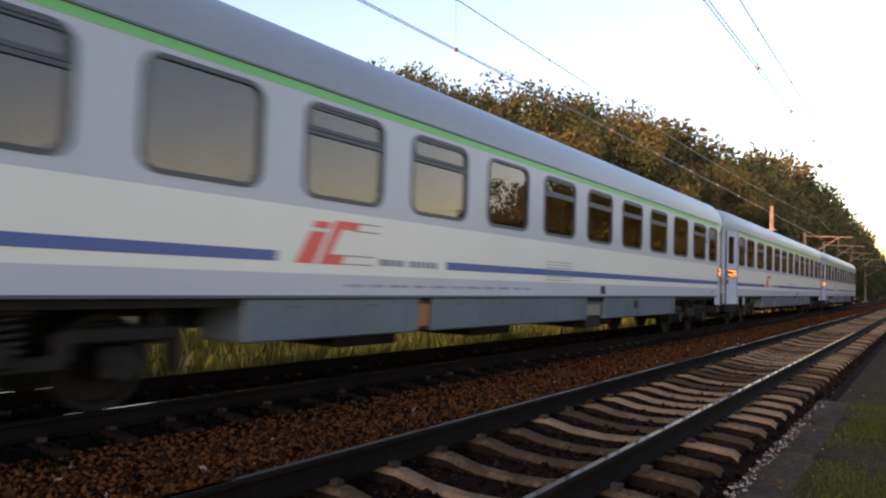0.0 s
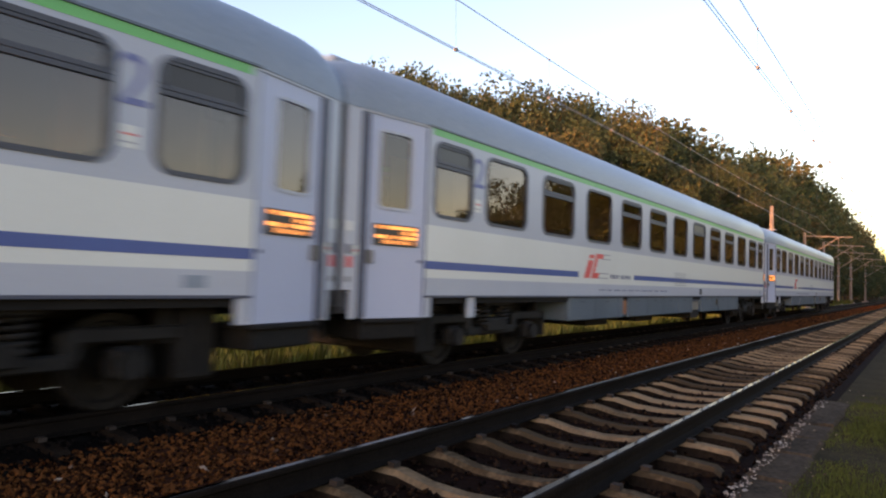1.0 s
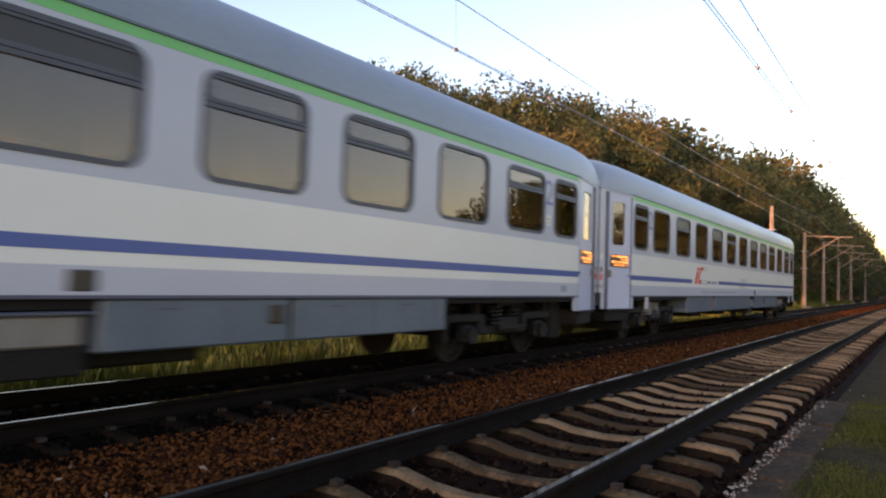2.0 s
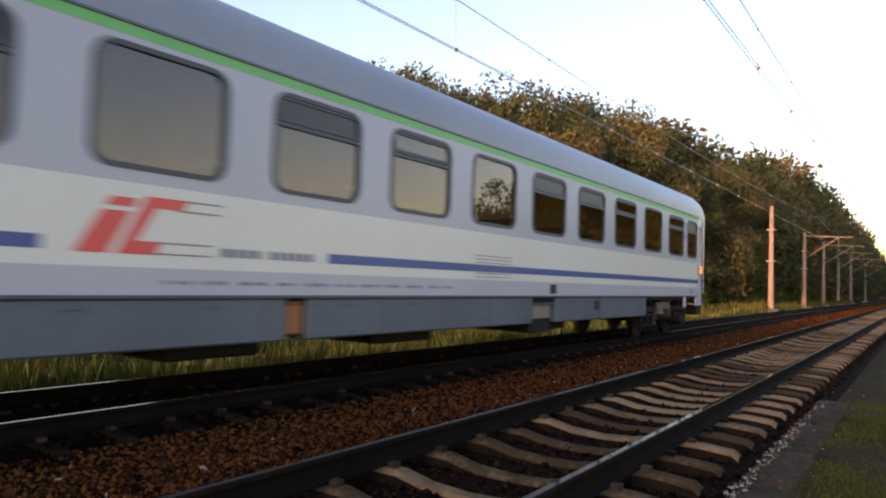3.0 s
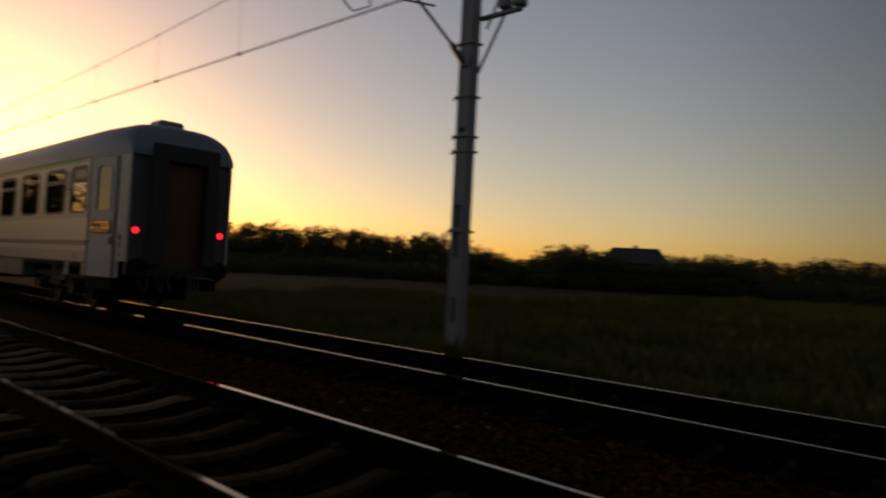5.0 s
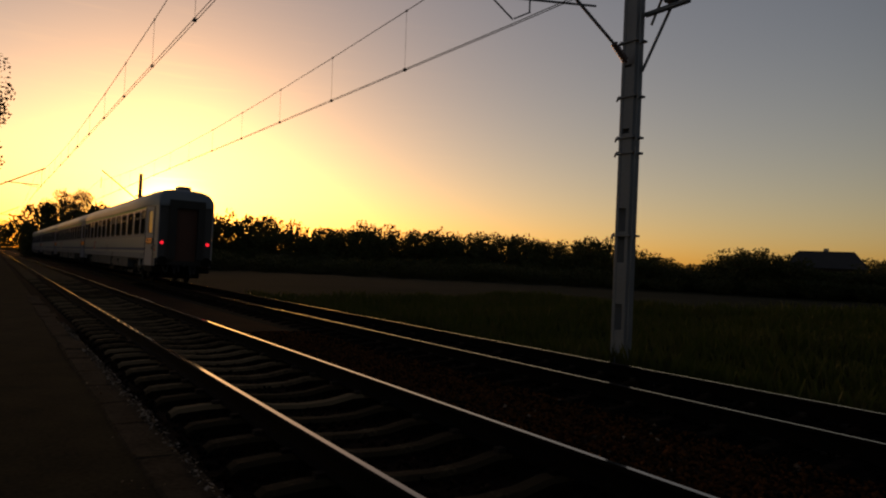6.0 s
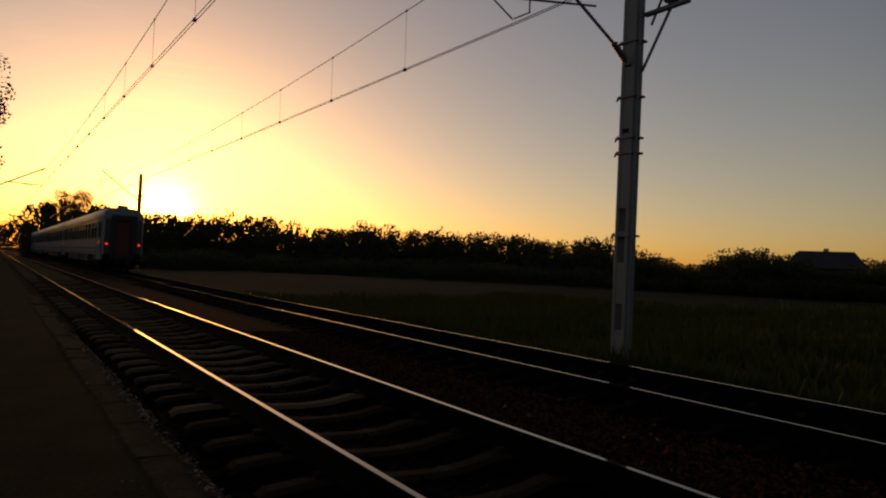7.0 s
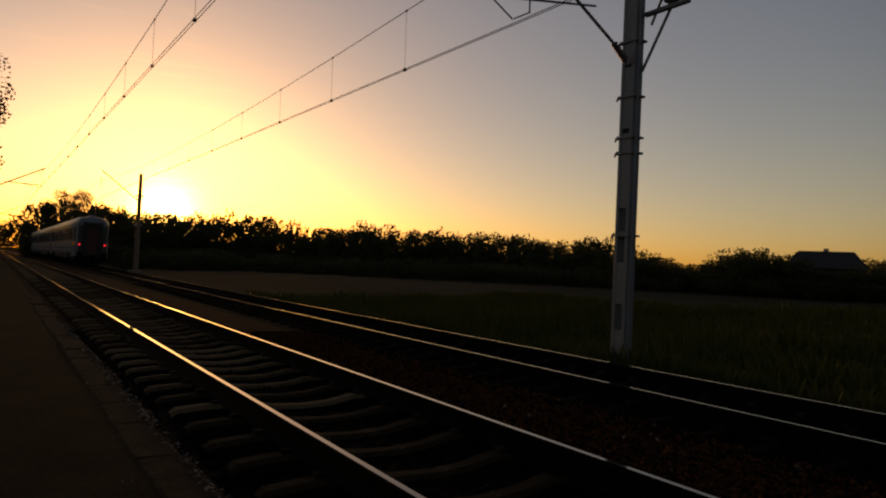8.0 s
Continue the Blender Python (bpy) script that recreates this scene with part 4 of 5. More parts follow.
    for pts in ([(-19.34, 1.46), (-19.06, 1.46), (-18.86, 1.83), (-19.12, 1.83)], [(-19.1, 1.87), (-18.84, 1.87), (-18.80, 1.95), (-19.04, 1.95)],
                [(-18.98, 1.46), (-18.62, 1.46), (-18.55, 1.58), (-18.80, 1.58), (-18.62, 1.88), (-18.36, 1.88), (-18.30, 1.98), (-18.72, 1.98)]):
        bm.faces.new([bm.verts.new((x - 0.38, -HALF - 0.004, z)) for x, z in pts])
    part("emblem", bm, M["red"], th, "slanted red painted emblem")
    bm = bmesh.new()
    for x0, x1, z in ((-18.36, -17.92, 1.965), (-18.42, -17.95, 1.87), (-18.6, -18.02, 1.565), (-18.66, -18.05, 1.465)):
        box(bm, x0 - 0.38, x1 - 0.38, -HALF - 0.004, -HALF + 0.002, z, z + 0.014)
    x = -18.3
    while x < -17.05:
        w = 0.07 + 0.05 * ((x * 37) % 1)
        box(bm, x, x + w, -HALF - 0.004, -HALF + 0.002, 1.475, 1.56)
        x += w + (0.035 if abs(x + 17.88) > 0.06 else 0.12)
    for k in range(7):
        box(bm, -13.7, -12.6, -HALF - 0.006, -HALF + 0.002, 1.385 + 0.055 * k, 1.397 + 0.055 * k)
    for k in range(46):
        x = -18.9 + k * 0.1 + 0.04 * ((k * 0.37) % 1)
        if k % 9 not in (3, 7):
            box(bm, x, x + 0.05 + 0.03 * ((k * 0.61) % 1), -HALF - 0.004, -HALF + 0.002, 1.20, 1.235)
    part("markings", bm, M["ink"], th, "rows of dark painted markings")["kind"] = "stuff"
    for x0, x1, z0, z1 in ((-11.15, -10.9, 1.13, 1.31), (-9.03, -8.86, 0.80, 1.0)):
        bm = bmesh.new()
        box(bm, x0, x1, -HALF - 0.012, -HALF + 0.05, z0, z1, 0.012)
        part("service_hatch", bm, M["black"], th, "small dark service hatch")
    bm = bmesh.new()
    box(bm, -2.1, -1.86, -HALF - 0.004, -HALF + 0.004, 1.17, 1.29)
    part("data_plate", bm, M["roof"], th, "small grey painted data panel")
    for xc in (-3.66, -LENGTH + 3.66):
        bogie(th, xc, SPRING if index == 3 else DARK_SPRING, "pale steel coil spring" if index == 3 else "dark iron-coloured coil spring")
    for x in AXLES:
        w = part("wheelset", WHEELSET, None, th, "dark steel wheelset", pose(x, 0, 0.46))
        WHEELS.append((w, x))
    for x in ((-2.62, -LENGTH + 2.45) if index == 3 else (-LENGTH + 2.45,)):
        bm = bmesh.new()
        box(bm, x, x + 0.2, -HALF + 0.02, -HALF + 0.06, 0.76, 1.075, 0.01)
        part("side_plate", bm, M["grey"], th, "small grey hanging plate")
    for x in (-0.75, -2.2, -23.9, -LENGTH + 0.75):
        bm = bmesh.new()
        box(bm, x - 0.28, x + 0.28, -0.3, 0.3, 4.2, 4.45 if x in (-0.75, -LENGTH + 0.75) else 4.36, 0.05)
        part("roof_vent", bm, M["roof"], th, "low grey roof ventilator")
    MOVERS.append((th, (3 - index) * SPACING))
    return th


M["endgrey"] = material("end_grey_paint", (0.05, 0.052, 0.06), (0.09, 0.092, 0.10), 0.5, 0, 30, 1.5, 0.1)
M["enddoor"] = material("end_door_red", (0.07, 0.022, 0.014), (0.11, 0.036, 0.024), 0.5, 0, 30, 1.5, 0.1)
for i in range(4):
    coach(i)


# ---- masts and wires ----
def wire_run(name, y, z_contact, supports, label, sag):
    """Twin contact wires, a messenger wire and droppers over one track."""
    th = tagged(new(name), label, "overhead wire", "overhead wires")

    def ys(x):
        k = max(0, min(len(supports) - 2, sum(q <= x for q in supports) - 1))
        u = (x - supports[k]) / (supports[k + 1] - supports[k])
        p, q = (0.12, -0.22) if k % 2 == 0 else (-0.22, 0.12)
        return y + p + (q - p) * u

    for off in (-0.028, 0.028):
        bm = bmesh.new()
        tube(bm, [(x, ys(x) + off, z_contact) for x in supports], 0.008)
        part("contact_wire", bm, M["wire"], th)

    def zm(x, a, b):
        u = (x - a) / (b - a)
        return z_contact + 1.5 - sag * 4 * u * (1 - u)

    bm = bmesh.new()
    dr, line = [], []
    for a, b in zip(supports, supports[1:]):
        n = max(6, int((b - a) / 3.7))
        for k in range(n):
            p = a + (b - a) * k / n
            line.append((p, ys(p), zm(p, a, b)))
            if k:
                dr.append((p, zm(p, a, b)))
    tube(bm, line, 0.0095)
    part("messenger_wire", bm, M["wire"], th)
    for x, z in dr:
        if abs(x) < 60:
            bm, yd = bmesh.new(), ys(x)
            rod(bm, (x, yd, z), (x + 0.05, yd, z_contact), 0.004, 0.004, 4)
            box(bm, x + 0.02, x + 0.08, yd - 0.03, yd + 0.03, z_contact - 0.03, z_contact + 0.03)
            box(bm, x - 0.03, x + 0.03, yd - 0.015, yd + 0.015, z - 0.02, z + 0.02)
            part("dropper", bm, M["wire"], th)
    return th


SUP = [-380, -320, -255, -190, -125, -61.7, -8.8, 58.8, 125, 190, 255, 320]
wire_run("overhead_wire", TRACK_B, 5.50, SUP, "twin contact wire with messenger and droppers over the far track", 0.7)
wire_run("overhead_wire", 0.7535, 5.50, SUP, "twin contact wire with messenger and droppers over the near track", 0.85)


def cantilever(parent, y_mast, y_wire, z0, mat_):
    """Bracket from a mast to the wires over a track; local x 0 at the mast."""
    s = -1 if y_wire < y_mast else 1
    bm = bmesh.new()
    ym = s * 0.17
    yw = y_wire - y_mast
    rod(bm, (0, ym + s * 0.35, z0 + 5.65), (0, yw + s * -0.2, 6.95), 0.03, 0.03, 8)
    rod(bm, (0, ym, z0 + 7.05), (0, yw - s * 0.2, 6.95), 0.025, 0.025, 8)
    rod(bm, (0, ym + s * 0.9, 6.25), (0, yw - s * 0.35, 5.95), 0.022, 0.022, 8)
    rod(bm, (0.0, yw - s * 0.35, 5.95), (0.0, yw - s * 0.35, 5.72), 0.015, 0.015, 6)
    rod(bm, (0.02, yw - s * 0.35, 5.72), (0.02, yw, 5.52), 0.014, 0.014, 6)
    rod(bm, (-0.02, yw + s * 0.5, 5.80), (-0.02, yw, 5.52), 0.014, 0.014, 6)
    rod(bm, (-0.02, yw + s * 0.5, 5.80), (-0.02, yw - s * 0.35, 5.95), 0.014, 0.014, 6)
    arm = part("bracket_arm", bm, mat_, parent, "tubular bracket arm")
    bm = bmesh.new()
    for k in range(7):
        f = k / 6
        p = Vector((0, ym + s * (0.05 + 0.3 * f), z0 + 5.42 + 0.23 * f))
        q = p + Vector((0, s * 0.02, 0.016))
        rod(bm, p, q, 0.075, 0.06, 10)
    rod(bm, (0, ym, z0 + 5.38), (0, ym + s * 0.37, z0 + 5.67), 0.025, 0.025, 8)
    part("insulator", bm, M["insul"], arm, "ribbed brown insulator")
    return arm


def lattice_mast(x, y):
    """Two steel channels joined by battens, with a bracket on the track side and gear on the other."""
    th = tagged(new("catenary_mast"), "grey steel catenary mast of paired channels beside the far track", "catenary mast", "catenary masts")
    th.location = (x, y, 0)
    g = ground_height(x, y)
    for s in (-1, 1):
        bm = bmesh.new()
        box(bm, s * 0.125 - 0.04, s * 0.125 + 0.04, -0.12, 0.12, g - 0.3, 9.2, 0.008)
        part("channel", bm, M["pole"], th)
    for a, b in ((g - 0.3, 0.2), (0.7, 1.5), (2.05, 2.1), (2.55, 4.0), (4.1, 5.3), (5.35, 9.1)):
        bm = bmesh.new()
        box(bm, -0.084, 0.084, -0.11, 0.11, a, b)
        part("batten", bm, M["pole"], th)
    for z in (2.02, 3.62, 3.92, 4.72, 5.8):
        bm = bmesh.new()
        box(bm, -0.23, 0.23, -0.15, 0.15, z - 0.02, z + 0.02, 0.006)
        rod(bm, (-0.27, -0.1, z - 0.05), (-0.2, -0.1, z + 0.05), 0.02, 0.02, 6)
        rod(bm, (0.26, -0.1, z - 0.09), (0.26, -0.1, z + 0.09), 0.025, 0.025, 6)
        part("clamp_band", bm, M["pole"], th)
    bm = bmesh.new()
    rod(bm, (0.225, -0.08, g), (0.225, -0.08, 8.8), 0.016, 0.016, 6)
    part("earth_cable", bm, M["pole"], th)
    cantilever(th, y, TRACK_B, 0.0, M["pole"])
    bm = bmesh.new()
    rod(bm, (0.2, 0.05, 5.2), (0.75, 0.35, 6.7), 0.03, 0.03, 8)
    box(bm, 0.15, 1.15, 0.1, 0.2, 6.30, 6.38, 0.01)
    rod(bm, (0.3, 0.15, 6.1), (0.6, 0.15, 6.7), 0.025, 0.025, 8)
    part("side_bracket", bm, M["pole"], th, "angled steel side bracket")
    bm = bmesh.new()
    box(bm, 0.98, 1.22, 0.05, 0.28, 6.38, 6.75, 0.04)
    box(bm, 0.62, 0.86, 0.05, 0.28, 6.42, 6.6, 0.03)
    part("switch_box", bm, M["pole"], th, "grey switch gear boxes")
    bm = bmesh.new()
    box(bm, -0.5, 0.5, -0.5, 0.5, g - 0.3, g + 0.15, 0.04)
    part("footing", bm, M["post"], th, "concrete footing")
    return th


def concrete_mast(x, y, top, arm, label, strut_only=False):
    th = tagged(new("catenary_mast"), label, "catenary mast", "catenary masts")
    th.location = (x, y, 0)
    g = ground_height(x, y)
    bm = bmesh.new()
    rod(bm, (0, 0, g - 0.3), (0, 0, top), 0.23, 0.145, 12)
    part("shaft", bm, M["post"], th)
    bm = bmesh.new()
    box(bm, -0.55, 0.55, -0.55, 0.55, g - 0.3, g + 0.45, 0.06)
    part("footing", bm, M["post"], th, "pale concrete footing")
    for z in (top - 1.9, 3.6):
        bm = bmesh.new()
        box(bm, -0.32, 0.32, -0.32, 0.32, z - 0.04, z + 0.04, 0.01)
        part("clamp_band", bm, M["pole"], th)
    if arm:
        bm = bmesh.new()
        if strut_only:
            rod(bm, (0, -0.1, top - 2.3), (0, -3.0, top - 0.05), 0.05, 0.045, 8)
        else:
            rod(bm, (0, -0.1, top - 0.35), (0, -4.2, top - 0.55), 0.06, 0.05, 8)
            rod(bm, (0, -0.1, top - 2.6), (0, -3.0, top - 0.55), 0.05, 0.05, 8)
        rod(bm, (0, -3.0, top - 0.6), (0, -3.0, top - 1.5), 0.03, 0.03, 6)
        part("bracket_arm", bm, M["post"], th, "long bracket arm towards the track")
    return th


lattice_mast(-8.74, 8.2)
concrete_mast(-61.7, 8.2, 7.98, True, "dark catenary mast beside the far track", True)
concrete_mast(58.8, 8.2, 8.0, False, "sunlit concrete catenary mast with clamp bands")
for x, t in ((76.6, 7.25), (92.2, 7.3), (108.8, 7.3), (128, 7.3), (160, 7.3)):
    concrete_mast(x, 8.2, t, True, "sunlit concrete catenary mast with a bracket arm")


def near_mast(x, y):
    """Mast on the platform side whose bracket reaches over the near track."""
    th = concrete_mast(x, y, 7.6, False, "dark catenary mast with a bracket over the near track")
    bm = bmesh.new()
    rod(bm, (0, 0.1, 5.2), (0, 3.25, 6.95), 0.045, 0.04, 8)
    rod(bm, (0, 0.9, 5.75), (0, 3.0, 5.72), 0.03, 0.03, 8)
    rod(bm, (0, 3.1, 6.9), (0, 3.1, 5.55), 0.012, 0.012, 6)
    rod(bm, (0, 1.8, 5.74), (0, 3.0, 5.54), 0.02, 0.02, 6)
    part("bracket_arm", bm, M["post"], th, "tubular bracket arm")


near_mast(-55.5, -2.4)
near_mast(-112, -2.4)


# ---- trees ----
def tree_meshes(seed, height, spread, leaves, leaf, base=0.18, mat_="leaf"):
    """Trunk with limbs, and a crown of many small leaf clumps gathered round the limb ends."""
    rng = np.random.default_rng(seed)
    n = 34
    zc = rng.uniform(base, 0.87, n)
    ring = np.sqrt(np.clip(1 - ((zc - 0.52) / 0.5) ** 2, 0.06, 1)) * spread
    ang = rng.uniform(0, math.tau, n)
    rad = ring * np.sqrt(rng.uniform(0.1, 1, n))
    cen = np.stack([rad * np.cos(ang), rad * np.sin(ang), zc * height], 1)
    size = spread * rng.uniform(0.26, 0.46, n)
    pick = rng.integers(0, n, leaves)
    d = rng.normal(size=(leaves, 3))
    d /= np.linalg.norm(d, axis=1)[:, None]
    r = rng.uniform(0.35, 1.08, leaves) ** 0.6
    c = cen[pick] + d * (size[pick] * r)[:, None] * np.array([1, 1, 0.85])
    u = rng.normal(size=(leaves, 3))
    u /= np.linalg.norm(u, axis=1)[:, None]
    w = np.cross(u, d + 0.4 * rng.normal(size=(leaves, 3)))
    w /= np.linalg.norm(w, axis=1)[:, None] + 1e-9
    s = leaf * rng.uniform(0.55, 1.25, leaves)[:, None]
    bend = np.cross(u, w) * s * 0.25
    v = np.stack([c - u * s, c - w * s * 0.6 + bend, c + u * s, c + w * s * 0.6 + bend], 1).reshape(-1, 3)
    f = np.arange(leaves * 4).reshape(-1, 4)
    crown = soup("crown", v, f, M[mat_], 4)
    bm = bmesh.new()
    r0 = 0.018 * height
    knots = [Vector((0.02 * height * math.sin(3 * q + seed), 0.02 * height * math.cos(2 * q + seed), q * height)) for q in (-0.03, 0.15, 0.3, 0.5, 0.7, 0.86)]
    for k in range(len(knots) - 1):
        rod(bm, knots[k], knots[k + 1], r0 * (1 - 0.17 * k), r0 * (1 - 0.17 * (k + 1)), 7)
    for k in range(0, n, 2):
        p = Vector(cen[k])
        a = knots[2].lerp(knots[4], min(1, max(0, (p.z / height - 0.35) * 1.6)))
        rod(bm, a, a.lerp(p, 0.92), r0 * 0.34, r0 * 0.1, 5)
    return mesh_of("trunk", bm, M["bark"], 60), crown


def tree(name, meshes, label, category, group):
    th = tagged(new(name), label, category, group)
    part("trunk" if name == "tree" else "stem", meshes[0], None, th)
    part("crown" if name == "tree" else "foliage", meshes[1], None, th)
    return th


KINDS = [tree("tree", tree_meshes(10 + k, 13.0, s, 7600, 0.125, b), lab, "tree", "trees of the wood") for k, (s, b, lab) in enumerate((
    (3.6, 0.16, "broadleaf tree with thinning olive and bronze autumn leaves"), (3.0, 0.2, "tall broadleaf tree with brown-green autumn leaves"),
    (4.0, 0.12, "wide broadleaf tree with ochre and olive leaves"), (2.7, 0.24, "slim broadleaf tree with yellowing leaves"),
    (3.3, 0.10, "broadleaf tree leafy down to the ground, dull green")))]
FAR_KINDS = [tree("tree", tree_meshes(20 + k, 13.0, s, 2400, 0.22, b), lab, "tree", "trees of the wood") for k, (s, b, lab) in enumerate((
    (3.5, 0.14, "broadleaf tree with bronze autumn leaves beside the line"), (3.1, 0.18, "tall broadleaf tree with olive leaves beside the line"),
    (3.8, 0.12, "wide broadleaf tree with thinning ochre leaves beside the line")))]
SHRUBS = [tree("shrub", tree_meshes(40 + k, 2.2, 1.3, 900, 0.11, 0.05, "shrub"), "dense green shrub at the edge of the wood", "shrub", "shrubs") for k in range(3)]
rng = random.Random(5)
used = set()


def plant(kinds, x, y, height, base_h):
    k = rng.randrange(len(kinds))
    s = height / base_h
    m = Matrix.LocRotScale((x, y, ground_height(x, y) - 0.1), Euler((0, 0, rng.uniform(0, 6.28))), None)
    src = kinds[k]
    if id(src) not in used:
        used.add(id(src))
        src.scale = (s * rng.uniform(0.9, 1.1), s * rng.uniform(0.9, 1.1), s)
        src.matrix_basis = m @ Matrix.Diagonal((*src.scale, 1))
        return src
    old = src.scale.copy()
    src.scale = (s * rng.uniform(0.9, 1.1), s * rng.uniform(0.9, 1.1), s)
    ob = copy_thing(src, m)
    src.scale = old
    return ob


def wood_edge(x):
    """Distance of the wood's edge from the near rail along the line."""
    if x < 24:
        return 26 + (24 - x) * 5.5
    if x < 36:
        return 26 - (x - 24) * 0.5
    if x < 56:
        return 20 - (x - 36) * 0.37
    return max(9.6, 12.6 - (x - 56) * 0.07)


def slope(table, a):
    """Height over distance of a row of treetops, by heading."""
    return math.tan(radians(float(np.interp(a, table[0], table[1]))))


WOOD = ((2.0, 3.7, 6.5, 9.2, 12.8, 14.9, 19.8, 23.0, 25.8, 28.9, 33.0, 36.0, 38.3, 47.7, 52.8, 59.1, 62.5), (2.5, 4.2, 7.2, 10.3, 12.5, 12.5, 14.7, 16.0, 15.6, 17.2, 16.6, 17.0, 18.4, 13.9, 11.4, 7.1, 3.2))


def wood_height(x, y):
    r = math.hypot(x, y + 1.87)
    return 1.7 + 1.04 * r * slope(WOOD, math.degrees(math.atan2(y + 1.87, x)))


x = 24.0
while x < 330:
    y0 = wood_edge(x)
    step = 3.0 + max(0, x - 60) * 0.03
    kinds = KINDS if x < 72 else FAR_KINDS
    for row in range(4 if x < 70 else 3):
        tx, ty = x + rng.uniform(-1.2, 1.2), y0 + 2.6 + row * 4.2 + rng.uniform(-1, 1)
        plant(kinds, tx, ty, wood_height(tx, ty) * rng.uniform(0.84, 1.02) * (0.86 if row == 0 else 1), 13.0)
    if x < 120:
        plant(SHRUBS, x + rng.uniform(-1, 1), y0 + 0.6 + rng.uniform(-0.6, 0.6), rng.uniform(1.4, 2.8), 2.2)
        plant(SHRUBS, x + 1.5, y0 + 1.8 + rng.uniform(-0.6, 0.6), rng.uniform(2.2, 3.6), 2.2)
        plant(SHRUBS, x + rng.uniform(-1, 1), y0 + 4.2 + rng.uniform(-0.6, 0.6), rng.uniform(3.2, 4.8), 2.2)
        if x < 70:
            plant(SHRUBS, x + rng.uniform(0, 2), y0 + 7.5 + rng.uniform(-0.6, 0.6), rng.uniform(3.6, 5.2), 2.2)
    x += step
for k in range(14):
    tx, ty = 24.5 + k * 1.5 + rng.uniform(-1, 1), 32 + k * 2.6 + rng.uniform(-2, 2)
    plant(KINDS, tx, ty, max(4.0, wood_height(tx, ty) * rng.uniform(0.9, 1.0)), 13.0)

for k in range(11):
    a, r = radians(31.5 + k * 0.9), 54 + rng.uniform(0, 8)
    plant(KINDS, r * math.cos(a), r * math.sin(a) - 1.87, wood_height(r * math.cos(a), r * math.sin(a) - 1.87) * rng.uniform(0.92, 0.99), 13.0)

# far tree line
FAR = ((62, 66, 70, 74, 80, 82.5, 84, 94, 100, 112, 114, 116, 119.5, 121.4, 123.6, 124.8, 127, 130.5, 133.7, 137.4, 140.7, 145.5, 148, 150.8, 152.7, 155, 158.8, 162.5, 165.3, 167, 170, 172.5, 174.4, 178),
       (3.2, 2.6, 1.9, 1.8, 2.3, 2.2, 1.4, 1.4, 2.0, 2.1, 1.9, 1.5, 1.5, 2.6, 2.1, 1.15, 1.3, 2.3, 2.95, 2.4, 3.15, 2.85, 3.15, 2.85, 3.6, 2.95, 2.6, 3.35, 3.35, 3.0, 3.05, 3.2, 3.5, 3.0))
far_spots = []
az = 62.0
while az < 178:
    d = 165 + 10 * math.sin(az * 0.35)
    elev = float(np.interp(az, *FAR))
    if 84 < az < 94:
        d = 180
    for row, scale in ((0, 1.17), (9, 1.08), (16, 0.85)):
        a2 = az + rng.uniform(-0.35, 0.35)
        top = (1.6 + (d - row) * math.tan(radians(elev)) * scale) * rng.uniform(0.93, 1.06)
        far_spots.append(((d - row) * math.cos(radians(a2)), (d - row) * math.sin(radians(a2)), max(3.0, top)))
    far_spots.append(((d - 22) * math.cos(radians(az + 0.5)), (d - 22) * math.sin(radians(az + 0.5)), rng.uniform(2.5, 4.5)))
    az += 1.3

# thick bushes round the farmhouse and down the end of the wood
az = 109.0
while az < 133:
    if az < 113.6:
        elev = 2.25
    elif az < 119.4:
        elev = 1.65
    elif az < 124.4:
        elev = 2.85 - 0.5 * abs(az - 121.6) / 2.8
    elif az < 126.6:
        elev = 1.0
    else:
        elev = 1.05 + 0.27 * (az - 126.6)
    d = 98 + 3 * math.sin(az * 2.3)
    far_spots.append((d * math.cos(radians(az)), d * math.sin(radians(az)), (1.24 + d * math.tan(radians(elev))) * rng.uniform(0.94, 1.06)))
    az += 0.75

az = 96.0
while az < 173:
    d = 96 + 7 * math.sin(az * 1.7)
    far_spots.append((d * math.cos(radians(az)), d * math.sin(radians(az)), rng.uniform(1.7, 3.0)))
    az += 0.9


def far_wood(name, spots, label):
    """Many far trees in one mesh of kind stuff."""
    g = np.random.default_rng(9)
    src = [tree_meshes(70 + k, 9.0, 3.8, 1300, 0.32, 0.03) for k in range(3)]
    for slot, mat_ in ((1, M["leaf"]), (0, M["bark"])):
        vs, fs, base = [], [], 0
        for x, y, h in spots:
            me = src[g.integers(0, 3)][slot]
            v = np.empty(len(me.vertices) * 3, dtype=np.float32)
            me.vertices.foreach_get("co", v)
            v = v.reshape(-1, 3) * np.array([0.5 + 0.5 * h / 9, 0.5 + 0.5 * h / 9, h / 9])
            a = g.uniform(0, math.tau)
            v = v @ np.array([[math.cos(a), math.sin(a), 0], [-math.sin(a), math.cos(a), 0], [0, 0, 1]])
            vs.append(v + np.array([x, y, ground_height(x, y) - 0.1]))
            quads = [p.vertices[:] for p in me.polygons if len(p.vertices) == 4]
            fs.append(np.array(quads) + base)
            base += len(v)
        ob = new(name if slot else name + "_trunks", soup(name, np.concatenate(vs), np.concatenate(fs), mat_, 4))
        tagged(ob, label if slot else "bare trunks and limbs of the far tree line", "trees", kind="stuff")


far_wood("far_tree_line", far_spots, "dark bushy tree line beyond the field")
for az, d, h in ((176.0, 118, 12.6), (174.8, 128, 10.8), (177.2, 122, 10.4), (173.2, 135, 10.8)):
    plant(KINDS, d * math.cos(radians(az)), d * math.sin(radians(az)), h, 13.0)
plant(KINDS, -58.0, -5.9, 16.5, 13.0)

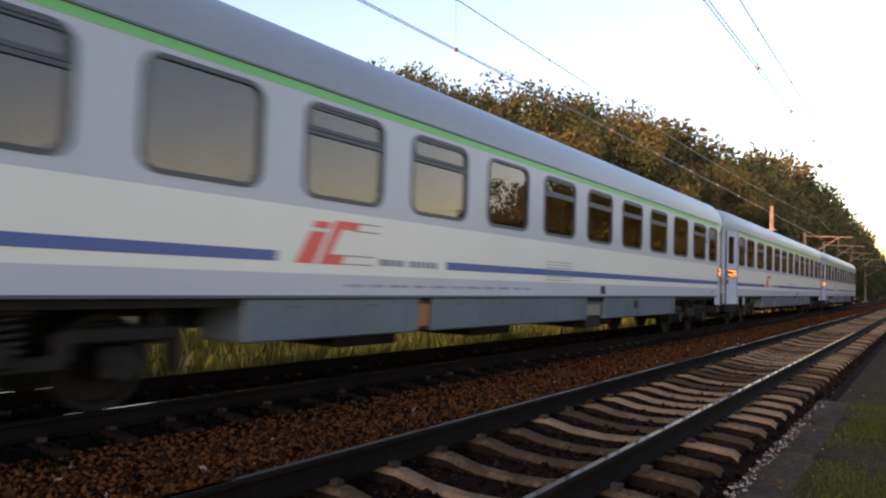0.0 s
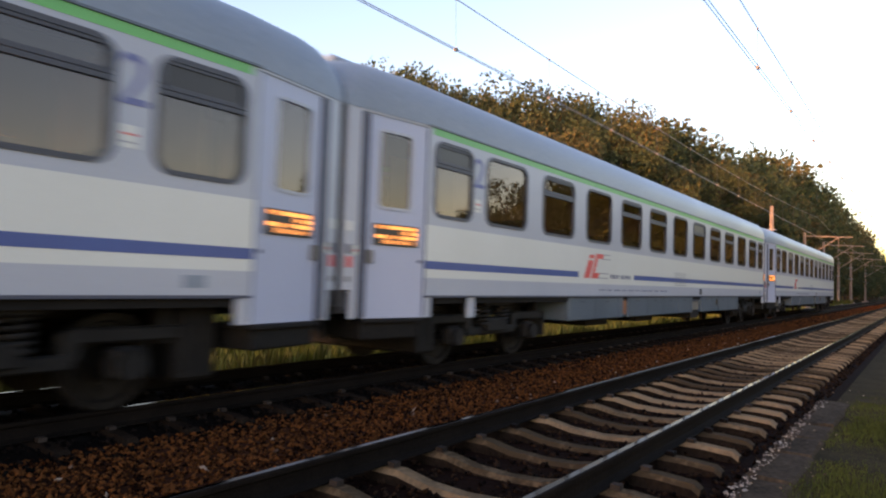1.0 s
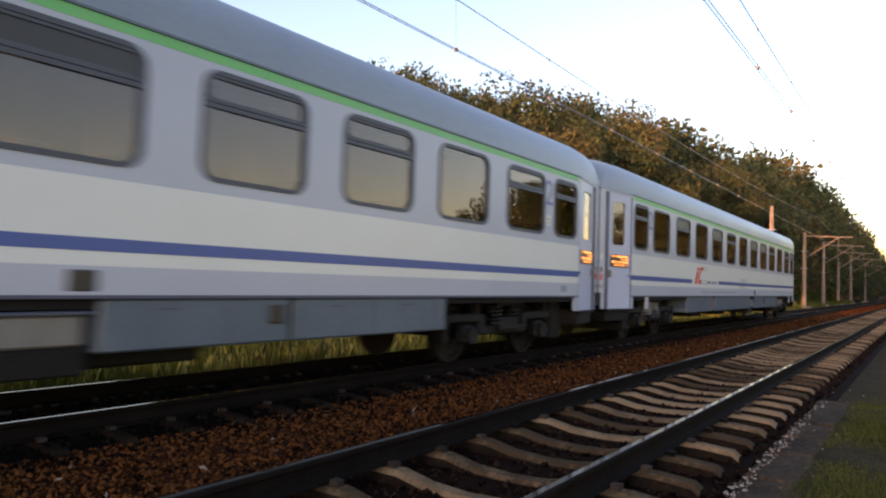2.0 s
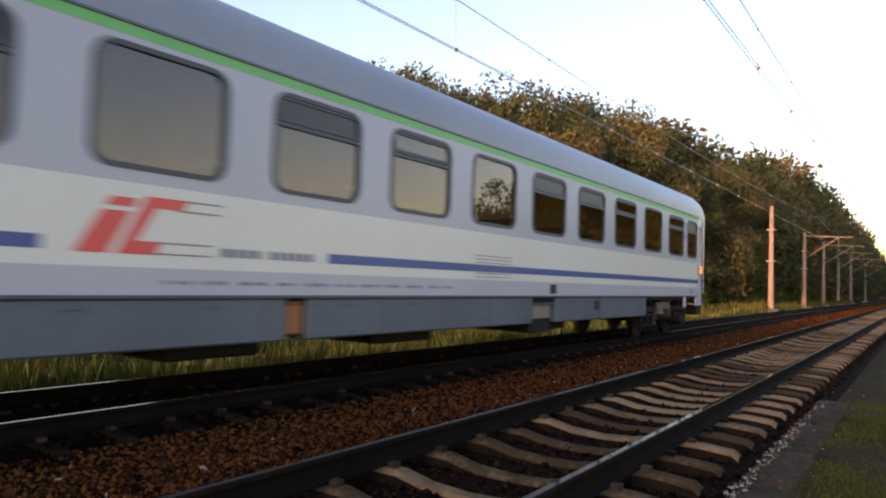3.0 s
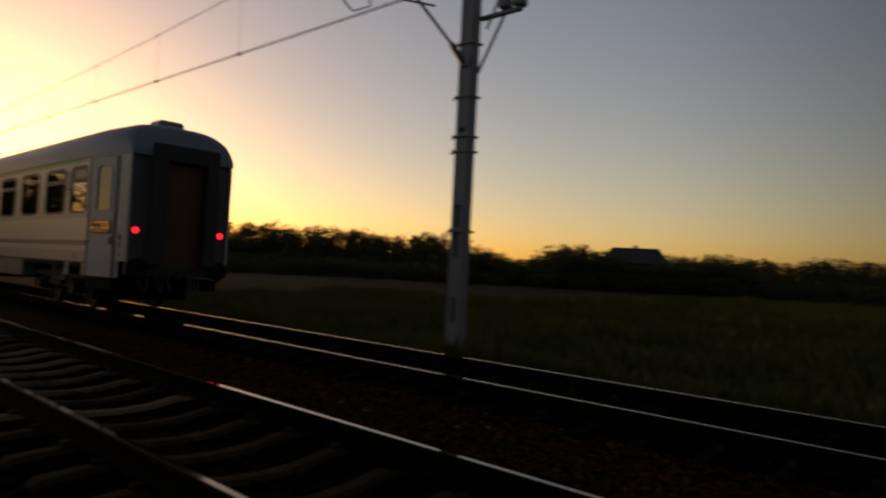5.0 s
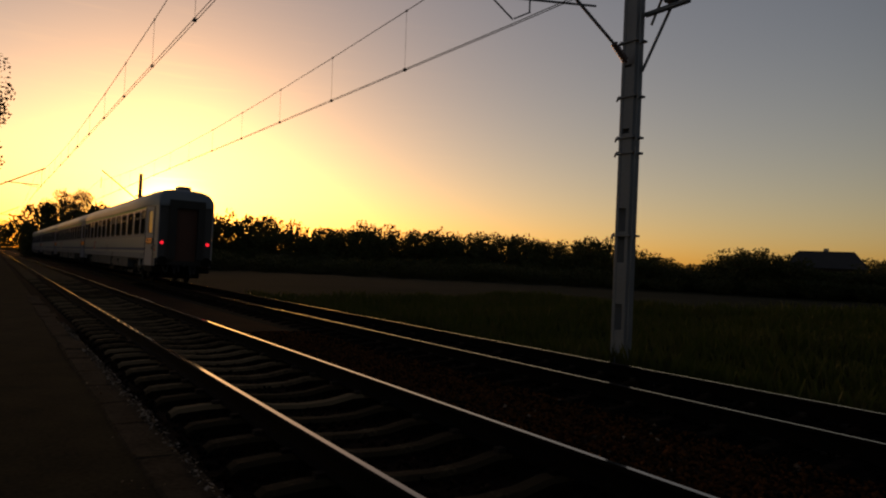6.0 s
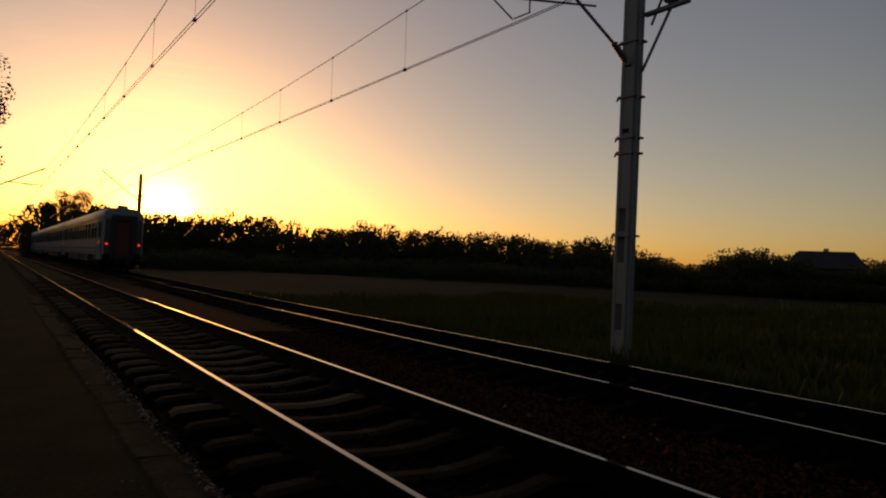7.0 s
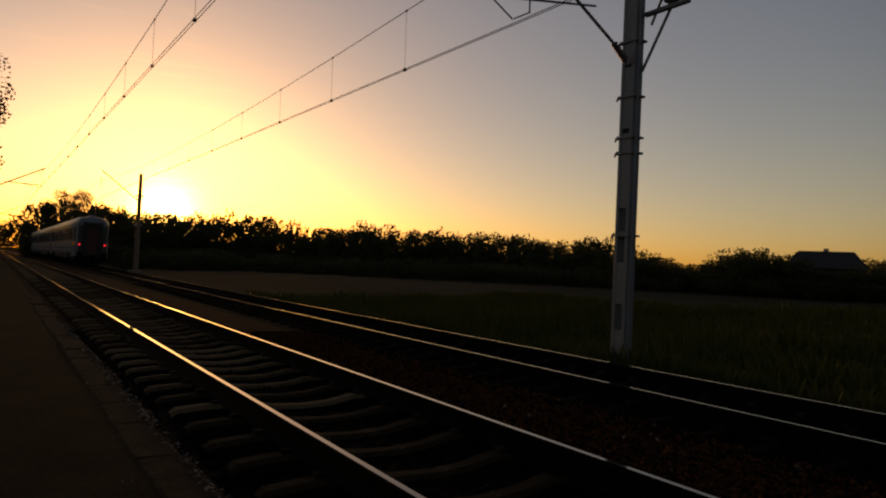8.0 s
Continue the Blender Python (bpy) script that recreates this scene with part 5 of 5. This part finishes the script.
# trees on the near side of the line, away behind the platform
NEAR_KINDS = [tree("tree", tree_meshes(90 + k, 13.0, 3.6, 2600, 0.22, 0.06, "shrub"), "dark green bushy tree away behind the platform", "tree", "trees behind the platform") for k in range(2)]
x, south_spots = 50.0, []
while x < 400:
    for row in range(2 if x < 190 else 1):
        h = rng.uniform(0.92, 1.08) * float(np.interp(x, (50, 57, 64, 80), (5.0, 9.5, 13.0, 15.0)))
        tx, ty = x + rng.uniform(-1, 1), -21 - 5 * row - rng.uniform(0, 3)
        if x < 110:
            plant(NEAR_KINDS, tx, ty, h, 13.0)
        else:
            south_spots.append((tx, ty, h))
    x += 3.6 if x < 190 else 5.5
# added out of view to block the south-western sky mirrored in the coach sides
x = -72.0
while x > -330:
    south_spots.append((x + rng.uniform(-1, 1), -11 - rng.uniform(0, 3), rng.uniform(8, 11)))
    x -= 4.6
for k in range(11):
    south_spots.append((-432 + rng.uniform(-4, 4), -22 + 3.6 * k, rng.uniform(15, 17.5)))
far_wood("tree_row", south_spots, "dark bushy trees along the platform side, the western row out of view")
# wood that closes the line in the distance
for k in range(14):
    plant(KINDS, 345 + rng.uniform(-6, 6), -30 + 3.4 * k, rng.uniform(13, 17), 13.0)


# ---- houses ----
# colours of the backlit house: its shaded side is painted into wall and roof
M["backlit_wall"] = material("backlit_wall_brown", (0.03, 0.023, 0.019), (0.055, 0.042, 0.034), 0.9, 0, 12, 1, 0.2)
M["backlit_roof"] = material("backlit_roof_grey", (0.03, 0.028, 0.028), (0.06, 0.055, 0.052), 0.7, 0, 12, 1, 0.2)

def house(x, y, w, d, wall_h, roof_h, turn, label, mats, gable=False):
    th = tagged(new("house"), label, "house", "far houses")
    th.matrix_basis = pose(x, y, ground_height(x, y) - 0.1, 0, 0, turn)
    bm = bmesh.new()
    box(bm, -w / 2, w / 2, -d / 2, d / 2, 0, wall_h)
    part("wall", bm, mats[0], th, "plastered wall")
    bm = bmesh.new()
    e = 0.5
    pts = [(-w / 2 - e, -d / 2 - e, wall_h), (w / 2 + e, -d / 2 - e, wall_h), (w / 2 + e, d / 2 + e, wall_h), (-w / 2 - e, d / 2 + e, wall_h), (-w / 2 + 1.6, 0, wall_h + roof_h), (w / 2 - 1.6, 0, wall_h + roof_h)]
    v = [bm.verts.new(p) for p in pts]
    for f in ((0, 1, 5, 4), (1, 2, 5), (2, 3, 4, 5), (3, 0, 4), (3, 2, 1, 0)):
        bm.faces.new([v[k] for k in f])
    rf = part("roof", bm, mats[1], th, "tiled hipped roof")
    bm = bmesh.new()
    box(bm, -0.4, 0.4, 0.3, 0.9, wall_h + roof_h - 0.6, wall_h + roof_h + 0.5, 0.03)
    part("chimney", bm, M["plaster"], rf)
    if gable:
        bm = bmesh.new()
        g = [bm.verts.new(p) for p in ((0.2, -d / 2 - 0.1, wall_h), (3.6, -d / 2 - 0.1, wall_h), (1.9, -d / 2 - 0.1, wall_h + 2.4), (0.2, 0, wall_h + 0.3), (3.6, 0, wall_h + 0.3), (1.9, 0, wall_h + 2.4))]
        for f in ((0, 1, 2), (0, 2, 5, 3), (1, 4, 5, 2), (3, 5, 4), (0, 3, 4, 1)):
            bm.faces.new([g[k] for k in f])
        part("dormer", bm, mats[0], rf, "plastered front gable")
    for k in range(3):
        cx = -w / 2 + w * (k + 0.5) / 3
        bm = bmesh.new()
        box(bm, cx - 0.55, cx + 0.55, -d / 2 - 0.04, -d / 2 + 0.05, wall_h * 0.35, wall_h * 0.75, 0.02)
        part("window", bm, M["pane"], th, "dark window")


def polar(az, d):
    return d * math.cos(radians(az)), d * math.sin(radians(az))


for az, d in ((87.6, 101), (89.0, 100), (90.4, 101), (91.8, 100), (93.0, 102)):
    plant(SHRUBS, *polar(az, d), rng.uniform(2.6, 3.6), 2.2)
house(*polar(90.4, 108), 11.4, 8, 3.2, 4.6, 0, "house with a red tiled roof beyond the field", (M["plaster"], M["tile"]), True)
house(*polar(116.9, 130), 11.5, 9, 4.7, 3.0, 26, "low house with a hipped roof beyond the field", (M["backlit_wall"], M["backlit_roof"]))


# ---- platform edge ----
def platform_edge():
    th = tagged(new("platform_edge"), "crumbling low concrete platform edge with flaking white paint", "platform edge", kind="structure")
    r = random.Random(3)
    x = -22.0
    while x < 9.0:
        w = r.uniform(0.75, 1.05)
        bm = bmesh.new()
        box(bm, x, x + w - 0.006, -1.12, -0.80 + r.uniform(-0.04, 0.03), -0.42, -0.10 + r.uniform(-0.02, 0.015), 0.025)
        for v in bm.verts:
            v.co += Vector((r.uniform(-0.012, 0.012), r.uniform(-0.015, 0.015), r.uniform(-0.012, 0.008)))
        part("kerb_slab", bm, M["kerb"], th)
        x += w
    return th


platform_edge()


def scatter(name, count, region, size, mat_, label, seed, level=None, flat=0.7, sink=0.3):
    """Small angular stones as one object."""
    g = np.random.default_rng(seed)
    x0, x1, y0, y1 = region
    xy = np.stack([g.uniform(x0, x1, count), g.uniform(y0, y1, count)], 1)
    n = len(xy)
    z = np.array([ground_height(0.0, float(y)) if level is None else level for y in xy[:, 1]])
    s = size * g.uniform(0.5, 1.35, n)
    base = np.array([(1, 0, 0), (0, 1, 0), (-1, 0, 0), (0, -1, 0), (0.1, 0.1, 1), (-0.1, 0, -1)], float)
    v = base[None] * g.uniform(0.6, 1.3, (n, 6, 3)) + g.normal(0, 0.15, (n, 6, 3))
    v[:, :, 2] *= flat
    a = g.uniform(0, math.tau, n)
    ca, sa = np.cos(a)[:, None], np.sin(a)[:, None]
    tilt = g.normal(0, 0.5, (n, 1))
    vx, vy = v[:, :, 0] * ca - v[:, :, 1] * sa, v[:, :, 0] * sa + v[:, :, 1] * ca
    v = np.stack([vx, vy, v[:, :, 2] + tilt * v[:, :, 0]], 2) * s[:, None, None]
    v[:, :, 0] += xy[:, :1]
    v[:, :, 1] += xy[:, 1:]
    v[:, :, 2] += (z + s * sink)[:, None]
    tri = np.array([(0, 1, 4), (1, 2, 4), (2, 3, 4), (3, 0, 4), (1, 0, 5), (2, 1, 5), (3, 2, 5), (0, 3, 5)])
    f = (tri[None] + 6 * np.arange(n)[:, None, None]).reshape(-1, 3)
    ob = new(name, soup(name, v.reshape(-1, 3), f, mat_, 3))
    return tagged(ob, label, "ballast", kind="stuff")


scatter("ballast", 64000, (-14, 34, 1.85, 4.0), 0.0235, M["stone"], "rust-brown ballast stones between the tracks", 1)
scatter("ballast", 15000, (34, 150, 1.8, 3.9), 0.055, M["stone"], "rust-brown ballast stones farther along the line", 8)
scatter("ballast", 20000, (-14, 32, -0.72, 1.9), 0.028, M["crib"], "dark ballast stones between the near sleepers", 3)
scatter("ballast", 16000, (-14, 30, 3.6, 7.2), 0.032, M["bed_black"], "near-black ballast stones of the far track", 4)
scatter("pale_stones", 160, (-6, 30, 1.8, 4.0), 0.027, M["pale"], "scattered pale stones on the ballast", 5, sink=0.7)
scatter("pale_stones", 110, (-8, 11, -1.35, -0.8), 0.012, M["pale"], "small pale stones trodden into the platform edge", 15, level=-0.11, flat=0.6)
scatter("paint_flakes", 1500, (-14, 9.6, -0.89, -0.79), 0.014, M["flake"], "flakes of white paint and gravel along the platform edge", 6, level=-0.1, flat=0.35, sink=0.3)


def blades(name, count, region, h0, h1, label, seed, power=1.0, mat_="grass", patchy=False):
    """Grass as one object of narrow bent blades."""
    g = np.random.default_rng(seed)
    x0, x1, y0, y1 = region
    x = g.uniform(x0, x1, count)
    y = y0 + (y1 - y0) * g.uniform(0, 1, count) ** power
    if patchy:
        keep = np.array([noise.noise((a * 1.6, b * 1.6, 2.0)) + 0.5 * noise.noise((a * 5, b * 5, 4.0)) for a, b in zip(x, y)]) > g.uniform(-0.95, 0.2, count) + 1.1 * np.clip((y + 1.32) / 0.3, 0, 1) + 1.1 * np.clip((x - 10.0) / 2.0, 0, 1)
        x, y, count = x[keep], y[keep], int(keep.sum())
    patch = np.array([noise.noise((a * 0.35, b * 0.35, 7.0)) for a, b in zip(x, y)])
    h = g.uniform(h0, h1, count) * (1 + 0.7 * patch)
    z = np.array([ground_height(float(a), float(b)) for a, b in zip(x, y)])
    a = g.uniform(0, math.tau, count)
    w = h * g.uniform(0.012, 0.03, count) + 0.003
    dx, dy = np.cos(a), np.sin(a)
    lean = h * g.uniform(0.05, 0.5, count)
    la = g.uniform(0, math.tau, count)
    lx, ly = np.cos(la) * lean, np.sin(la) * lean
    v = np.stack([np.stack([x - dx * w, y - dy * w, z - 0.03], 1), np.stack([x + dx * w, y + dy * w, z - 0.03], 1),
                  np.stack([x + dx * w * 0.7 + lx * 0.35, y + dy * w * 0.7 + ly * 0.35, z + h * 0.6], 1), np.stack([x + lx, y + ly, z + h], 1)], 1)
    f = np.arange(count * 4).reshape(-1, 4)
    ob = new(name, soup(name, v.reshape(-1, 3), f, M[mat_], 4))
    return tagged(ob, label, "grass", kind="stuff")


blades("grass", 110000, (-30, 45, 7.6, 26), 0.18, 0.52, "tall uneven yellow-green grass beyond the tracks", 11, 1.3)
blades("grass", 40000, (-20, 50, 24, 62), 0.3, 0.7, "tall dry grass of the rising field", 12)
blades("grass", 12000, (44, 130, 7.8, 14), 0.3, 0.9, "tall grass at the foot of the wood", 13)
blades("grass", 130000, (3.0, 12.0, -3.8, -1.02), 0.008, 0.028, "short patchy mossy turf of the platform", 14, 1.0, "moss", True)


# ---- sleepers ----
def sleepers(th, block):
    lo = -60
    for k in range(300):
        ob = part("sleeper", block, None, th, at=pose((lo + k) * PITCH + 0.32, 0, rng.uniform(-0.01, 0.006), 0, 0, rng.uniform(-0.7, 0.7)))
    bm = bmesh.new()
    for k in list(range(-220, lo)) + list(range(lo + 300, lo + 420)):
        x = k * PITCH + 0.32
        box(bm, x - 0.12, x + 0.12, -1.28, 1.28, -0.36, -0.19)
    part("far_sleepers", bm, M["sleeper"], th)["kind"] = "stuff"
    bm = bmesh.new()
    for k in range(lo, lo + 160):
        x = k * PITCH + 0.32
        for s in (-1, 1):
            for d in (-1, 1):
                y = s * GAUGE / 2 + d * 0.115
                box(bm, x - 0.035, x + 0.035, y - 0.035, y + 0.035, -0.178, -0.142)
    part("rail_clips", bm, M["clip"], th)["kind"] = "stuff"


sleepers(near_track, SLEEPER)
sleepers(far_track, DARK_SLEEPER)


# ---- movement ----
REAR = [(0.0, 78.07), (0.5, 68.7), (1.0, 59.1), (1.5, 49.64), (2.0, 40.45), (2.5, 31.4), (3.0, 22.4), (3.25, 18.0), (3.5, 13.82), (3.6, 11.3), (3.7, 8.87), (3.8, 6.84), (3.9, 4.88), (4.0, 3.03), (4.1, 1.17), (4.2, -0.64),
(4.5, -6.1), (4.9, -13.0), (5.3, -19.6), (5.5, -22.96), (6.0, -31.5), (6.5, -40.1), (7.0, -48.7), (7.5, -57.0), (8.0, -65.1)]


def motions():
    for th, ahead in MOVERS:
        walk(th, [(t, pose(x - ahead, TRACK_B, RAIL_B)) for t, x in REAR])
    step = 18.0 / FPS / 0.46
    for w, x in WHEELS:
        walk(w, [(k / FPS, pose(x, 0, 0.46, 0, -math.degrees(step) * k, 0)) for k in range(8 * FPS + 1)])


motions()
